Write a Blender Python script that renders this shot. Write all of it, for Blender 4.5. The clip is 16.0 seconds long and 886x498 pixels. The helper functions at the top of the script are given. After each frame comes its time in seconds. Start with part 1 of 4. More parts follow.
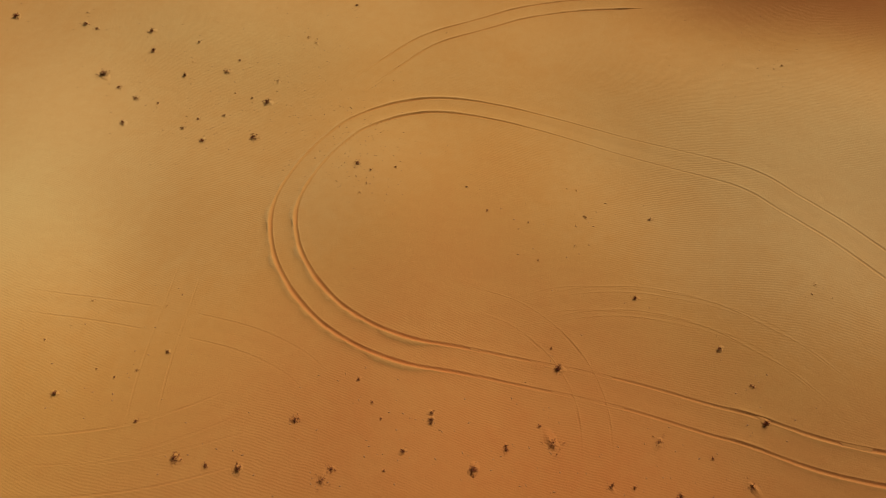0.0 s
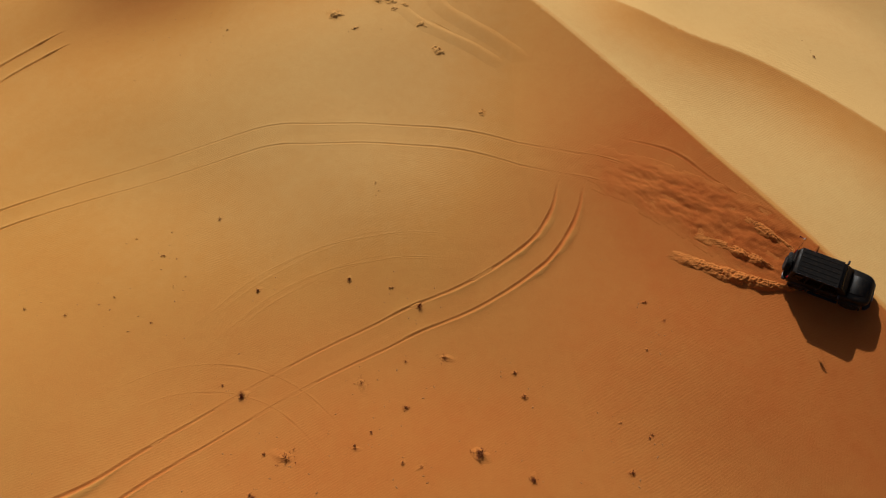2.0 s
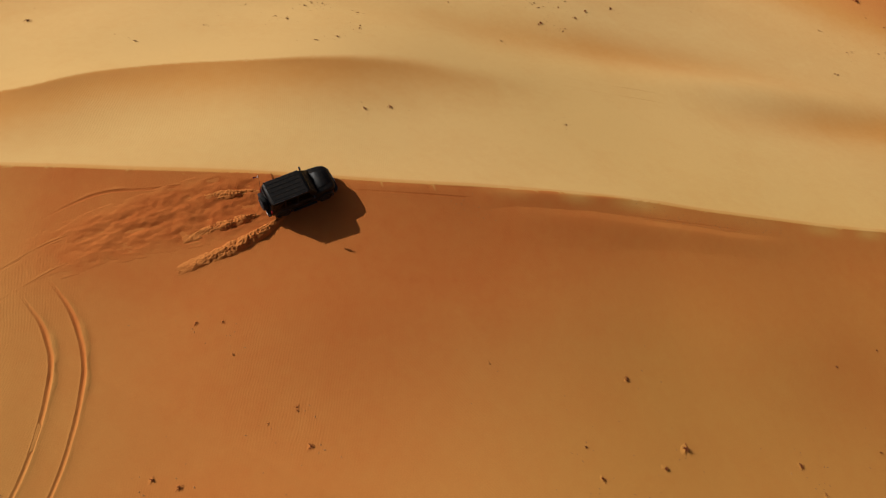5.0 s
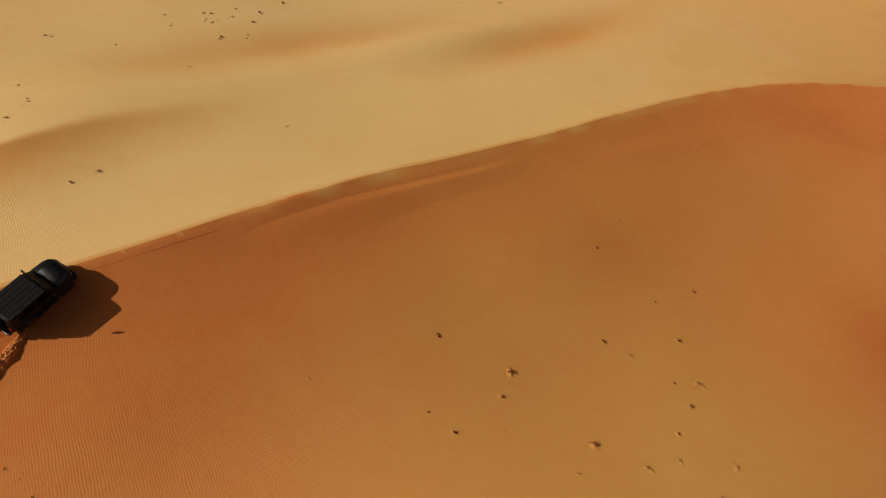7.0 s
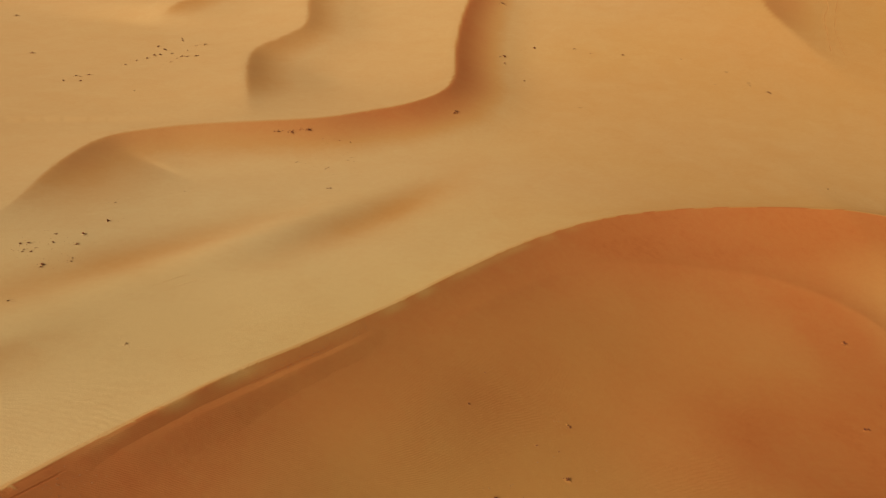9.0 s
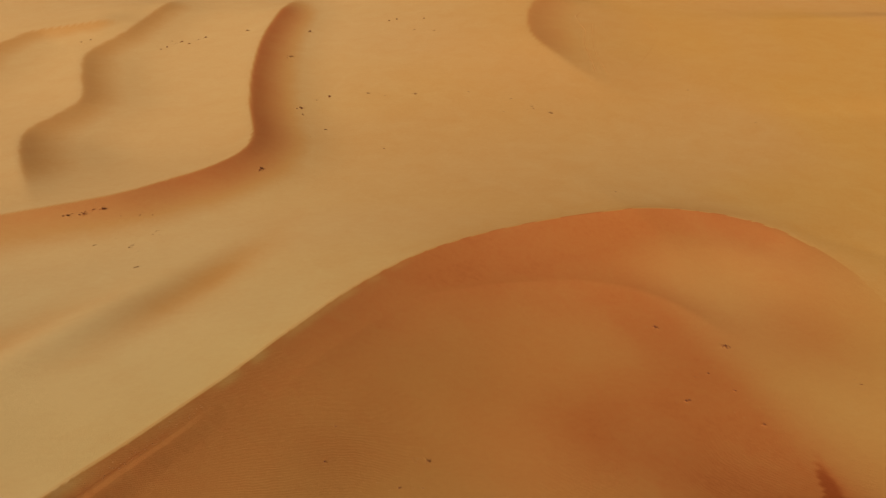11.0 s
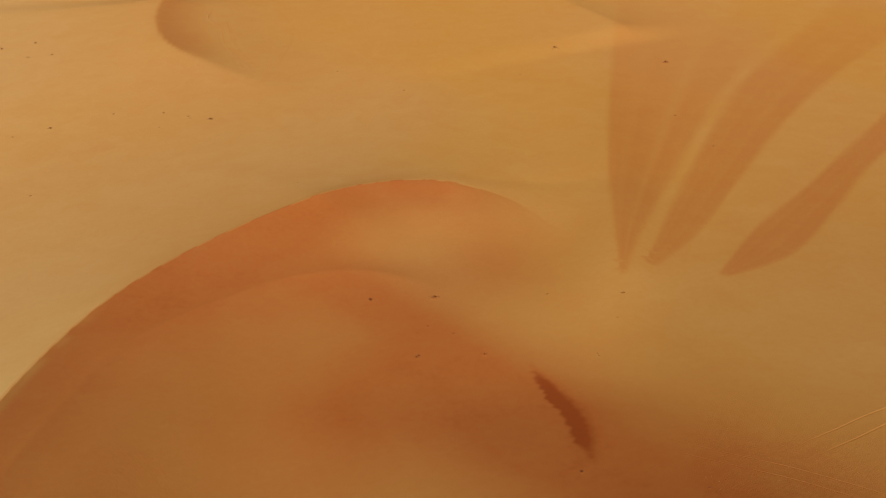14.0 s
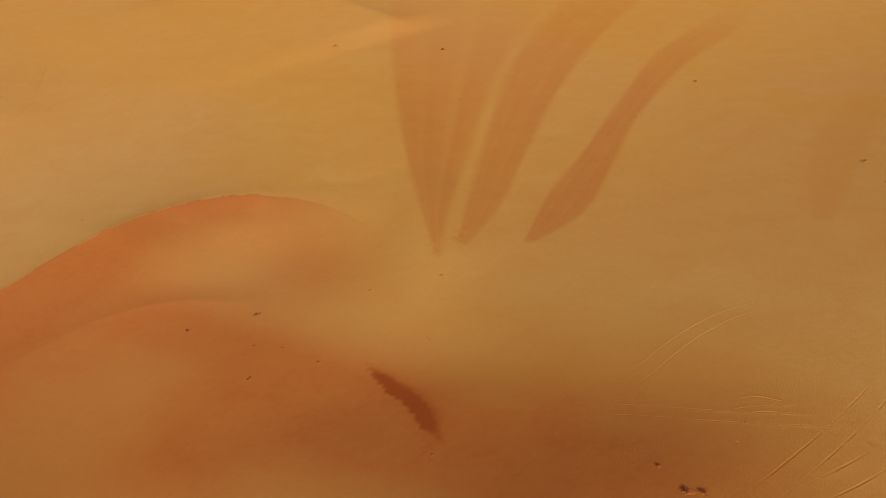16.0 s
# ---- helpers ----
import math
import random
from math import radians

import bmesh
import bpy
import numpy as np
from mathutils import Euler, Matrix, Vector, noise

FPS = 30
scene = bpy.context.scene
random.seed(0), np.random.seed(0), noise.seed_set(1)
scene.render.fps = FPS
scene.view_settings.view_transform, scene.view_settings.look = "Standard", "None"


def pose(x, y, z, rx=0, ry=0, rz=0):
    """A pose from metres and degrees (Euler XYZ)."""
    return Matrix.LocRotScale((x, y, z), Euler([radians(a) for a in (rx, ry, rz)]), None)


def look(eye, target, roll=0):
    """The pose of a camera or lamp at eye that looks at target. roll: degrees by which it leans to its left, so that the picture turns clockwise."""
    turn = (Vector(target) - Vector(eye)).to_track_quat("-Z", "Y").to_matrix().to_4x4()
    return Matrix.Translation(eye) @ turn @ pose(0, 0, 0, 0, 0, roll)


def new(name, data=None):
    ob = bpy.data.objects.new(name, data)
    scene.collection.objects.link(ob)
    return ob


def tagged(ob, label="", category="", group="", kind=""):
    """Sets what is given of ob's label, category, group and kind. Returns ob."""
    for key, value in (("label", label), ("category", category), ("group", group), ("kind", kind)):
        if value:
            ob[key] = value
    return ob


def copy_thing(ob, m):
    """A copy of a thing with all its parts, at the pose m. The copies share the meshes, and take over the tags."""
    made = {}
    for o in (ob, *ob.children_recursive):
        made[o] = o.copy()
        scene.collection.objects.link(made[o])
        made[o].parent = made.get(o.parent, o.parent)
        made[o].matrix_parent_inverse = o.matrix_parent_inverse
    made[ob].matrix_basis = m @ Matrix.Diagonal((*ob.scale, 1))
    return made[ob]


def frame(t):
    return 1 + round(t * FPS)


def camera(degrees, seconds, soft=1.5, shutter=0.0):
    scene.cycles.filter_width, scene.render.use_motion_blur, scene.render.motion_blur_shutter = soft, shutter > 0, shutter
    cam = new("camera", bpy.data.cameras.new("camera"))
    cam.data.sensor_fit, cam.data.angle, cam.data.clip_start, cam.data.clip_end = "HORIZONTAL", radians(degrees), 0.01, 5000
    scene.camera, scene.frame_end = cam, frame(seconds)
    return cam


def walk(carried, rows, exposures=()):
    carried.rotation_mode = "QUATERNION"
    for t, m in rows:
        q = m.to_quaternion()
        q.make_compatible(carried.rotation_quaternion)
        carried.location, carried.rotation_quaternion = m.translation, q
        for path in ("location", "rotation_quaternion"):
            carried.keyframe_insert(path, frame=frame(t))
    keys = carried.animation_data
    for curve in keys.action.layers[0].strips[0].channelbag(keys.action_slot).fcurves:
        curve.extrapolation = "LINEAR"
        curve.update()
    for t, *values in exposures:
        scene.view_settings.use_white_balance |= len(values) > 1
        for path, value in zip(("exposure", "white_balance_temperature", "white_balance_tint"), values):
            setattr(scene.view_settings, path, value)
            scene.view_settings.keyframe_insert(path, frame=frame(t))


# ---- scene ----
cam = camera(63.77, 16.0, soft=1.15)
# A hovering drone: it turns where it is. Seconds, yaw, pitch, roll.
EYE = 36.0
TURNS = [
    (0.0, -0.00, -50.61, 0.01),
    (0.5, -9.95, -50.70, -0.04),
    (1.0, -23.53, -50.79, -0.08),
    (1.5, -34.99, -50.94, -0.06),
    (2.0, -48.90, -51.03, -0.03),
    (2.5, -62.77, -51.04, -0.01),
    (3.0, -74.94, -51.04, 0.03),
    (3.5, -80.74, -50.96, 0.13),
    (4.0, -91.14, -50.90, 0.18),
    (4.5, -99.16, -50.85, 0.19),
    (5.0, -107.52, -50.83, 0.14),
    (7.5, -141.16, -49.88, -0.21),
    (8.0, -144.99, -47.15, -0.17),
    (8.5, -148.09, -42.25, -0.15),
    (9.0, -152.07, -37.37, -0.11),
    (9.5, -157.15, -34.31, -0.06),
    (10.0, -161.13, -33.66, -0.02),
    (12.5, -184.68, -34.01, 0.01),
    (13.0, -190.32, -34.12, -0.02),
    (13.5, -193.92, -34.21, -0.02),
    (14.0, -197.73, -34.28, 0.03),
    (14.5, -202.42, -34.36, 0.07),
    (15.0, -206.82, -34.35, 0.12),
    (15.5, -211.26, -34.35, 0.19),
    (16.0, -215.61, -34.34, 0.26),
]
walk(cam, [(t, pose(0, 0, EYE, 90 + pitch, 0, yaw) @ pose(0, 0, 0, 0, 0, roll)) for t, yaw, pitch, roll in TURNS],
     exposures=((0.0, -0.21), (2.0, 0.0), (5.0, 0.20), (8.5, 0.14), (10.0, -0.06), (16.0, 0.02)))


# ---- daylight: a high, slightly warm sun and a clear sky ----
SUN_FROM, SUN_UP = math.degrees(math.atan2(0.55, 0.835)), 43.0
world = bpy.data.worlds.new("sky")
scene.world = world
world.use_nodes = True
sky = world.node_tree.nodes.new("ShaderNodeTexSky")
sky.sky_type, sky.sun_disc = "NISHITA", False
sky.air_density, sky.dust_density, sky.ozone_density = 0.35, 4.0, 0.2
sky.sun_elevation, sky.sun_rotation = radians(SUN_UP), radians(SUN_FROM)
world.node_tree.links.new(sky.outputs[0], world.node_tree.nodes["Background"].inputs[0])
world.node_tree.nodes["Background"].inputs[1].default_value = 0.045
sun = new("sun", bpy.data.lights.new("sun", "SUN"))
sun.data.energy, sun.data.angle, sun.data.color = 3.7, radians(0.53), (1.0, 0.965, 0.915)
toward = Vector((math.sin(radians(SUN_FROM)) * math.cos(radians(SUN_UP)), math.cos(radians(SUN_FROM)) * math.cos(radians(SUN_UP)), math.sin(radians(SUN_UP))))
sun.matrix_world = look(toward * 300, (0, 0, 0))


# ---- materials ----
def material(name, color, rough=0.6, metal=0.0, spec=0.5):
    m = bpy.data.materials.new(name)
    m.use_nodes = True
    b = m.node_tree.nodes["Principled BSDF"]
    b.inputs["Base Color"].default_value = (*color, 1)
    b.inputs["Roughness"].default_value, b.inputs["Metallic"].default_value = rough, metal
    b.inputs["Specular IOR Level"].default_value = spec
    return m


def wire(m, a, b):
    m.node_tree.links.new(a, b)


def node(m, kind, **values):
    n = m.node_tree.nodes.new(kind)
    for key, value in values.items():
        n.inputs[key.replace("_", " ")].default_value = value
    return n


def mixed(m, factor, a, b, blend="MIX"):
    n = m.node_tree.nodes.new("ShaderNodeMix")
    n.data_type, n.blend_type = "RGBA", blend
    for slot, value in ((0, factor), (6, a), (7, b)):
        if isinstance(value, (tuple, float, int)):
            n.inputs[slot].default_value = (*value, 1) if isinstance(value, tuple) else value
        else:
            wire(m, value, n.inputs[slot])
    return n.outputs[2]


def ranged(m, value, a, b, c, d):
    n = m.node_tree.nodes.new("ShaderNodeMapRange")
    wire(m, value, n.inputs[0])
    for k, v in enumerate((a, b, c, d)):
        n.inputs[k + 1].default_value = v
    return n.outputs[0]


def summed(m, kind, a, b):
    n = m.node_tree.nodes.new("ShaderNodeMath")
    n.operation = kind
    for k, v in enumerate((a, b)):
        if isinstance(v, (int, float)):
            n.inputs[k].default_value = v
        else:
            wire(m, v, n.inputs[k])
    return n.outputs[0]


def sand_material():
    """Pale to red dune sand by the attribute "red", with drifts of tone, grain and wind ripples."""
    m = material("sand", (0.5, 0.28, 0.09), 0.97, 0.0, 0.08)
    b = m.node_tree.nodes["Principled BSDF"]
    at = m.node_tree.nodes.new("ShaderNodeAttribute")
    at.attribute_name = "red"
    where = m.node_tree.nodes.new("ShaderNodeNewGeometry").outputs["Position"]
    drift = node(m, "ShaderNodeTexNoise", Scale=0.16, Detail=4.0, Roughness=0.55, Distortion=0.6)
    wire(m, where, drift.inputs["Vector"])
    fine = node(m, "ShaderNodeTexNoise", Scale=1.3, Detail=5.0, Roughness=0.6)
    wire(m, where, fine.inputs["Vector"])
    grain = node(m, "ShaderNodeTexNoise", Scale=22.0, Detail=3.0, Roughness=0.7)
    wire(m, where, grain.inputs["Vector"])
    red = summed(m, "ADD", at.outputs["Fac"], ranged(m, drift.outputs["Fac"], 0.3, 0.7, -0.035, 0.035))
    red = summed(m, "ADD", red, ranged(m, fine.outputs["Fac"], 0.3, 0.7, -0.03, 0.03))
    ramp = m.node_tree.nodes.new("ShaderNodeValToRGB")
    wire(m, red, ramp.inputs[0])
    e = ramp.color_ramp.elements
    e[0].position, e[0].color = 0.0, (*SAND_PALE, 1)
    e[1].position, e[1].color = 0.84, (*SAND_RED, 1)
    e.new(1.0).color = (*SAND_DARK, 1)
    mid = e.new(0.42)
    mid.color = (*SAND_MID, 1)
    broad = node(m, "ShaderNodeTexNoise", Scale=0.016, Detail=1.5, Roughness=0.4, Distortion=0.6)
    wire(m, where, broad.inputs["Vector"])
    apart = m.node_tree.nodes.new("ShaderNodeSeparateXYZ")
    wire(m, where, apart.inputs[0])
    yellow = summed(m, "MULTIPLY", ranged(m, broad.outputs["Fac"], 0.36, 0.64, 0.35, 1.0), ranged(m, apart.outputs[0], 80, -35, 0.15, 1.0))
    hue = mixed(m, yellow, (1.0, 1.0, 1.0), (1.01, 0.99, 0.72))
    hued = mixed(m, 1.0, ramp.outputs[0], hue, "MULTIPLY")
    tone = mixed(m, 1.0, hued, mixed(m, ranged(m, grain.outputs["Fac"], 0.3, 0.7, 0, 1), (0.93, 0.93, 0.93), (1.07, 1.07, 1.07)), "MULTIPLY")
    wire(m, tone, b.inputs["Base Color"])
    # wind ripples: two trains of low waves that tilt the surface, bent by a slow noise and laid in patches
    bend = node(m, "ShaderNodeTexNoise", Scale=0.045, Detail=1.0)
    wire(m, where, bend.inputs["Vector"])
    fray = node(m, "ShaderNodeTexNoise", Scale=0.9, Detail=2.0)
    wire(m, where, fray.inputs["Vector"])
    patch = node(m, "ShaderNodeTexNoise", Scale=0.075, Detail=3.0, Roughness=0.6)
    wire(m, where, patch.inputs["Vector"])
    south = ranged(m, summed(m, "ADD", apart.outputs[1], ranged(m, bend.outputs["Fac"], 0.3, 0.7, -6.0, 6.0)), -8.0, 2.0, 1.0, 0.0)
    tilted = m.node_tree.nodes.new("ShaderNodeNewGeometry").outputs["Normal"]
    for (dx, dy), length, share in (((0.33, 0.944), 0.135, summed(m, "SUBTRACT", 1.0, south)), ((-0.45, 0.893), 0.15, south)):
        run = summed(m, "ADD", summed(m, "MULTIPLY", apart.outputs[0], dx), summed(m, "MULTIPLY", apart.outputs[1], dy))
        run = summed(m, "ADD", run, summed(m, "MULTIPLY", bend.outputs["Fac"], 5.0))
        run = summed(m, "ADD", run, summed(m, "MULTIPLY", fray.outputs["Fac"], 0.22))
        wave = summed(m, "SINE", summed(m, "MULTIPLY", run, 6.283 / length), 0.0)
        strength = summed(m, "MULTIPLY", share, ranged(m, patch.outputs["Fac"], 0.40, 0.64, 0.015, RIPPLE_SLOPE))
        lean = m.node_tree.nodes.new("ShaderNodeVectorMath")
        lean.operation = "SCALE"
        lean.inputs[0].default_value = (dx, dy, 0)
        wire(m, summed(m, "MULTIPLY", wave, strength), lean.inputs["Scale"])
        total = m.node_tree.nodes.new("ShaderNodeVectorMath")
        total.operation = "ADD"
        wire(m, tilted, total.inputs[0])
        wire(m, lean.outputs[0], total.inputs[1])
        tilted = total.outputs[0]
    unit = m.node_tree.nodes.new("ShaderNodeVectorMath")
    unit.operation = "NORMALIZE"
    wire(m, tilted, unit.inputs[0])
    relief = summed(m, "ADD", summed(m, "MULTIPLY", fine.outputs["Fac"], 0.022), summed(m, "MULTIPLY", grain.outputs["Fac"], 0.010))
    bump = node(m, "ShaderNodeBump", Strength=0.8, Distance=1.0)
    wire(m, relief, bump.inputs["Height"])
    wire(m, unit.outputs[0], bump.inputs["Normal"])
    wire(m, bump.outputs[0], b.inputs["Normal"])
    return m


RIPPLE_SLOPE = 0.10
# the scarp's dark red, with its shade mixed into the colour
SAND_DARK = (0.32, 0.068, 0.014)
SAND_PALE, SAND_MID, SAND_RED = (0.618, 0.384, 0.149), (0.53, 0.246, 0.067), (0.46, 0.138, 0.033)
sand = sand_material()


# ---- the lie of the land ----
def smooth(a, b, v):
    k = np.clip((v - a) / (b - a), 0.0, 1.0)
    return k * k * (3 - 2 * k)


def spline(points, step=0.5):
    """A Catmull-Rom curve through the points, sampled about every step metres."""
    p = np.array(points, float)
    p = np.vstack([2 * p[0] - p[1], p, 2 * p[-1] - p[-2]])
    out = []
    for i in range(1, len(p) - 2):
        n = max(2, int(np.linalg.norm(p[i + 1, :2] - p[i, :2]) / step))
        for k in range(n):
            u = k / n
            a, b, c, d = p[i - 1:i + 3]
            out.append(0.5 * (2 * b + (c - a) * u + (2 * a - 5 * b + 4 * c - d) * u * u + (3 * b - a - 3 * c + d) * u ** 3))
    out.append(p[-2])
    return np.array(out)


def beside(curve, x, y, reach):
    """For points near a curve: how far along it (0 to 1) and how far to its right (left: minus). Far points get a large distance."""
    along, side = np.zeros(x.shape), np.full(x.shape, 1e6)
    lo, hi = curve[:, :2].min(0) - reach, curve[:, :2].max(0) + reach
    near = np.nonzero((x > lo[0]) & (x < hi[0]) & (y > lo[1]) & (y < hi[1]))[0]
    tan = np.gradient(curve[:, :2], axis=0)
    tan /= np.linalg.norm(tan, axis=1)[:, None]
    for part in np.array_split(near, max(1, len(near) // 20000)):
        if not len(part):
            continue
        d2 = (x[part, None] - curve[None, :, 0]) ** 2 + (y[part, None] - curve[None, :, 1]) ** 2
        i = d2.argmin(1)
        j, row = np.clip(i, 1, len(curve) - 2), np.arange(len(part))
        before, here, after = d2[row, j - 1], d2[row, j], d2[row, j + 1]
        lean = 0.5 * (before - after) / np.maximum(before - 2 * here + after, 1e-9)
        lean = np.clip(lean, np.where(i == 0, -1.0, -0.6), np.where(i == len(curve) - 1, 1.0, 0.6))
        close = np.maximum(here - 0.25 * (before - after) * lean, 0.0)
        across = (x[part] - curve[i, 0]) * tan[i, 1] - (y[part] - curve[i, 1]) * tan[i, 0]
        side[part] = np.copysign(np.sqrt(close), across)
        along[part] = np.clip((j + lean) / (len(curve) - 1), 0, 1)
    return along, side


def strongest(curve, x, y, weight, fall):
    """The greatest of weight x fall(distance) over all points of a curve, so that it stays even where two stretches are equally near."""
    out = np.zeros(x.shape)
    for part in np.array_split(np.arange(len(x)), max(1, len(x) // 20000)):
        d = np.sqrt((x[part, None] - curve[None, ::2, 0]) ** 2 + (y[part, None] - curve[None, ::2, 1]) ** 2)
        out[part] = (weight[None, ::2] * fall(d)).max(1)
    return out


def blob(x, y, at, wide, long=None, turn=0.0):
    """A soft round or oval patch, 1 in its middle."""
    c, s = math.cos(radians(turn)), math.sin(radians(turn))
    u, v = (x - at[0]) * c + (y - at[1]) * s, -(x - at[0]) * s + (y - at[1]) * c
    return np.exp(-(u / (long or wide)) ** 2 - (v / wide) ** 2)


def swell(x, y):
    """Long, low undulations of wind-laid sand."""
    s = 0.0
    for k, (length, turn, phase, tall) in enumerate(((31, 25, 0.4, 0.30), (23, -40, 2.1, 0.22), (17, 70, 4.0, 0.14), (11, 10, 1.1, 0.06), (47, -75, 5.2, 0.45))):
        c, t = math.cos(radians(turn)), math.sin(radians(turn))
        bend = 0.6 * np.sin((x * t - y * c) / (length * 0.45) + phase * 3)
        s = s + tall * np.sin((x * c + y * t) * 6.283 / length + phase + bend)
    return 0.72 * s


def base(x, y):
    """The broad fall of the land, without the dunes: nearly level, then a long slope down that flattens out."""
    fall = 0.5 * (y - np.sqrt(y * y + 14.0 ** 2)) + 7.0
    return 28 * np.tanh(0.33 * fall / 28) + 4.0 * np.tanh(0.03 * (y + np.sqrt(y * y + 9.0)) / 4.0) - 1.0


# The long sharp crest: from the level ground beside the tyre loops round and down into the wide bowl.
MAIN = spline([(46.5, 46), (44.0, 39.0), (39.9, 31.17), (38.22, 23.88), (36.8, 17.95), (35.61, 12.96), (34.58, 8.62), (33.82, 4.75),
               (33.15, 1.16), (32.45, -2.28), (31.8, -5.7), (31.35, -9.0), (30.95, -12.5), (30.44, -16.18), (29.88, -20.16), (29.16, -24.47),
               (28.05, -29.0), (26.92, -34.46), (25.6, -40.8), (24.0, -49.37), (21.4, -59.64), (17.2, -69.64), (11.01, -78.37),
               (3.0, -85.97), (-6.6, -92.6), (-17.2, -97.9), (-28.2, -98.7), (-36.05, -93.92), (-40.55, -86.92), (-42.05, -78.92)])
# Other crests: line (steep side to its right), height, reach of the steep side and of the windward side, redness.
DUNES = [
    (spline([(43.5, 27), (44.1, 16.6), (45.9, 11.4), (46.5, 6.2), (46.3, 0.4), (46.6, -4.5), (47.0, -8.5), (47.2, -12.0), (46.8, -16), (46.4, -21), (45.4, -27)]), 1.0, 3.0, 9.0, 0.46),
    (spline([(56, -6), (62, -15), (69, -26), (75.5, -37), (82.1, -47.4), (85.7, -57.5), (82.5, -65.5), (77, -72), (71, -78), (66.2, -83.5), (62.4, -90.5), (58.7, -98),
             (57.1, -107.6), (60, -118), (67.3, -132.8), (77, -156.4), (86.3, -185.9), (92.4, -217.5), (96, -245)], 1.0), 4.2, 7.0, 40.0, 0.82),
    (spline([(73, -72), (76, -76.9), (82.1, -83.5), (95.2, -98.3), (101.6, -108.3), (102.3, -118.1), (103.9, -128.3), (114.3, -143.4), (123.9, -159.9), (125.1, -179.7), (129.5, -206.5), (136, -232)], 1.0), 2.4, 7.0, 28.0, 0.45),
    (spline([(139, -112), (141.4, -125.3), (142.7, -137.7), (150.9, -155.2), (151.2, -174.8), (140.7, -182.3), (133.7, -186.8), (124, -190)], 1.0), 2.0, 7.0, 25.0, 0.45),
    (spline([(-22, -156), (-10.3, -165.1), (-2.4, -174.7), (6.3, -187.4), (12.7, -199), (15.8, -215.6), (15.8, -233.6), (12, -262)], 1.0), 4.5, 14.0, 40.0, 0.6),
    (spline([(-113, -168), (-110.6, -184.2), (-107.9, -206.5), (-104.7, -231.5), (-100, -260)], 1.0), 2.2, 12.0, 40.0, 0.2),
    (spline([(-22, -65), (-20.6, -67.8), (-18.5, -71.1), (-14.7, -74.5), (-9.6, -75.9), (-2.9, -74.9), (4.2, -71), (9.3, -67.4), (15.3, -60.8), (20.2, -46.7), (22, -36)]), 0.26, 2.2, 6.0, 0.0),
]
# A scarp of dark red sand in the bowl, its shade put into the colour, and the redder drift that runs down to it from
# the foot of the slip face.
SCARP = spline([(-24.7, -51), (-24.1, -45.8), (-23.6, -41.7), (-23.3, -37.5), (-22.3, -33.5), (-21.5, -29)], 0.2)
DRIFT = spline([(-2, -79), (-6.6, -74.9), (-13.2, -66.4), (-17.8, -57.3), (-21.0, -48.0), (-22.0, -37.4), (-20, -27)])
# Soft swells and hollows: place, height, width, length, turn of its long axis.
SWELLS = [((40.5, -60), -0.38, 3.5, 15, 85), ((54.5, -35), -0.5, 4.0, 18, 80), ((47, -48), 0.8, 3.5, 15, 80), ((-44, -66), 1.2, 5, 22, 55),
          ((-60, -95), 1.6, 7, 40, 62), ((29.5, 51.5), 3.0, 6.5, 12, -35), ((52, 52), 1.5, 8, 12, 30), ((-30, 27), 1.2, 9, 14, 70), ((-20, 32), -0.7, 5, 12, 60), ((60, 0), -0.8, 5, 16, 90),
          ((66, -30), 0.3, 7, 16, 60), ((70, 18), 1.5, 6, 18, 100), ((-18, -8), 4.0, 16, 22, 30), ((-26, -46), -0.6, 9, 16, 30)]
# Tongues of coarser red sand that the wind has drawn out: both edges from the far end to the tip, how soft each edge is, strength.
TONGUES = [
    ([(-125, -206), (-108.3, -177.8), (-83.3, -135.5), (-64.1, -102.2), (-52.5, -80.6), (-43.4, -63.0), (-41.7, -59.8)],
     [(-205, -206), (-166.7, -175.5), (-118.2, -137.1), (-89.8, -110.7), (-69.2, -89.7), (-52.2, -71.6), (-42.0, -59.4)], 1.2, 4.0, 0.42),
    ([(-230, -210), (-176.0, -174.2), (-120.7, -135.6), (-84.4, -101.6), (-63.7, -80.5), (-49.4, -65.0), (-46.3, -62.0)],
     [(-250, -186), (-200.2, -160.6), (-150.7, -135.2), (-111.3, -110.0), (-82.4, -87.6), (-61.7, -70.7), (-47.2, -61.0)], 4.0, 1.6, 0.42),
    ([(-225, -146), (-193.6, -128.8), (-149.4, -113.7), (-110.0, -91.8), (-86.0, -77.5), (-69.1, -68.1), (-53.7, -57.0)],
     [(-218, -131), (-179.0, -112.8), (-145.0, -102.0), (-108.1, -84.4), (-83.6, -69.0), (-66.7, -58.7), (-53.5, -55.9)], 1.2, 1.2, 0.48),
    ([(-175, -74), (-150, -63), (-125, -56.0), (-101, -45.8), (-80, -34)], [(-170, -60), (-150, -54.9), (-125, -48.2), (-101, -39.4), (-80, -32)], 3.0, 3.0, 0.14),
]
TONGUES = [(spline(a, 1.0), spline(b, 1.0), *rest) for a, b, *rest in TONGUES]


def crest_height(along):
    return np.interp(along, [0, 0.6, 0.78, 0.9, 0.97], [5.6, 5.6, 5.0, 2.6, 0.0])


def dune_ends(tall, along):
    """How a side dune rises and dies away along its crest."""
    start, stop = {1.0: (0.15, 0.6), 4.2: (0.30, 0.85), 4.5: (0.5, 0.85)}.get(tall, (0.15, 0.85))
    return smooth(0.05 if tall == 4.2 else 0.0, start, along) * (1 - smooth(stop, 1, along))


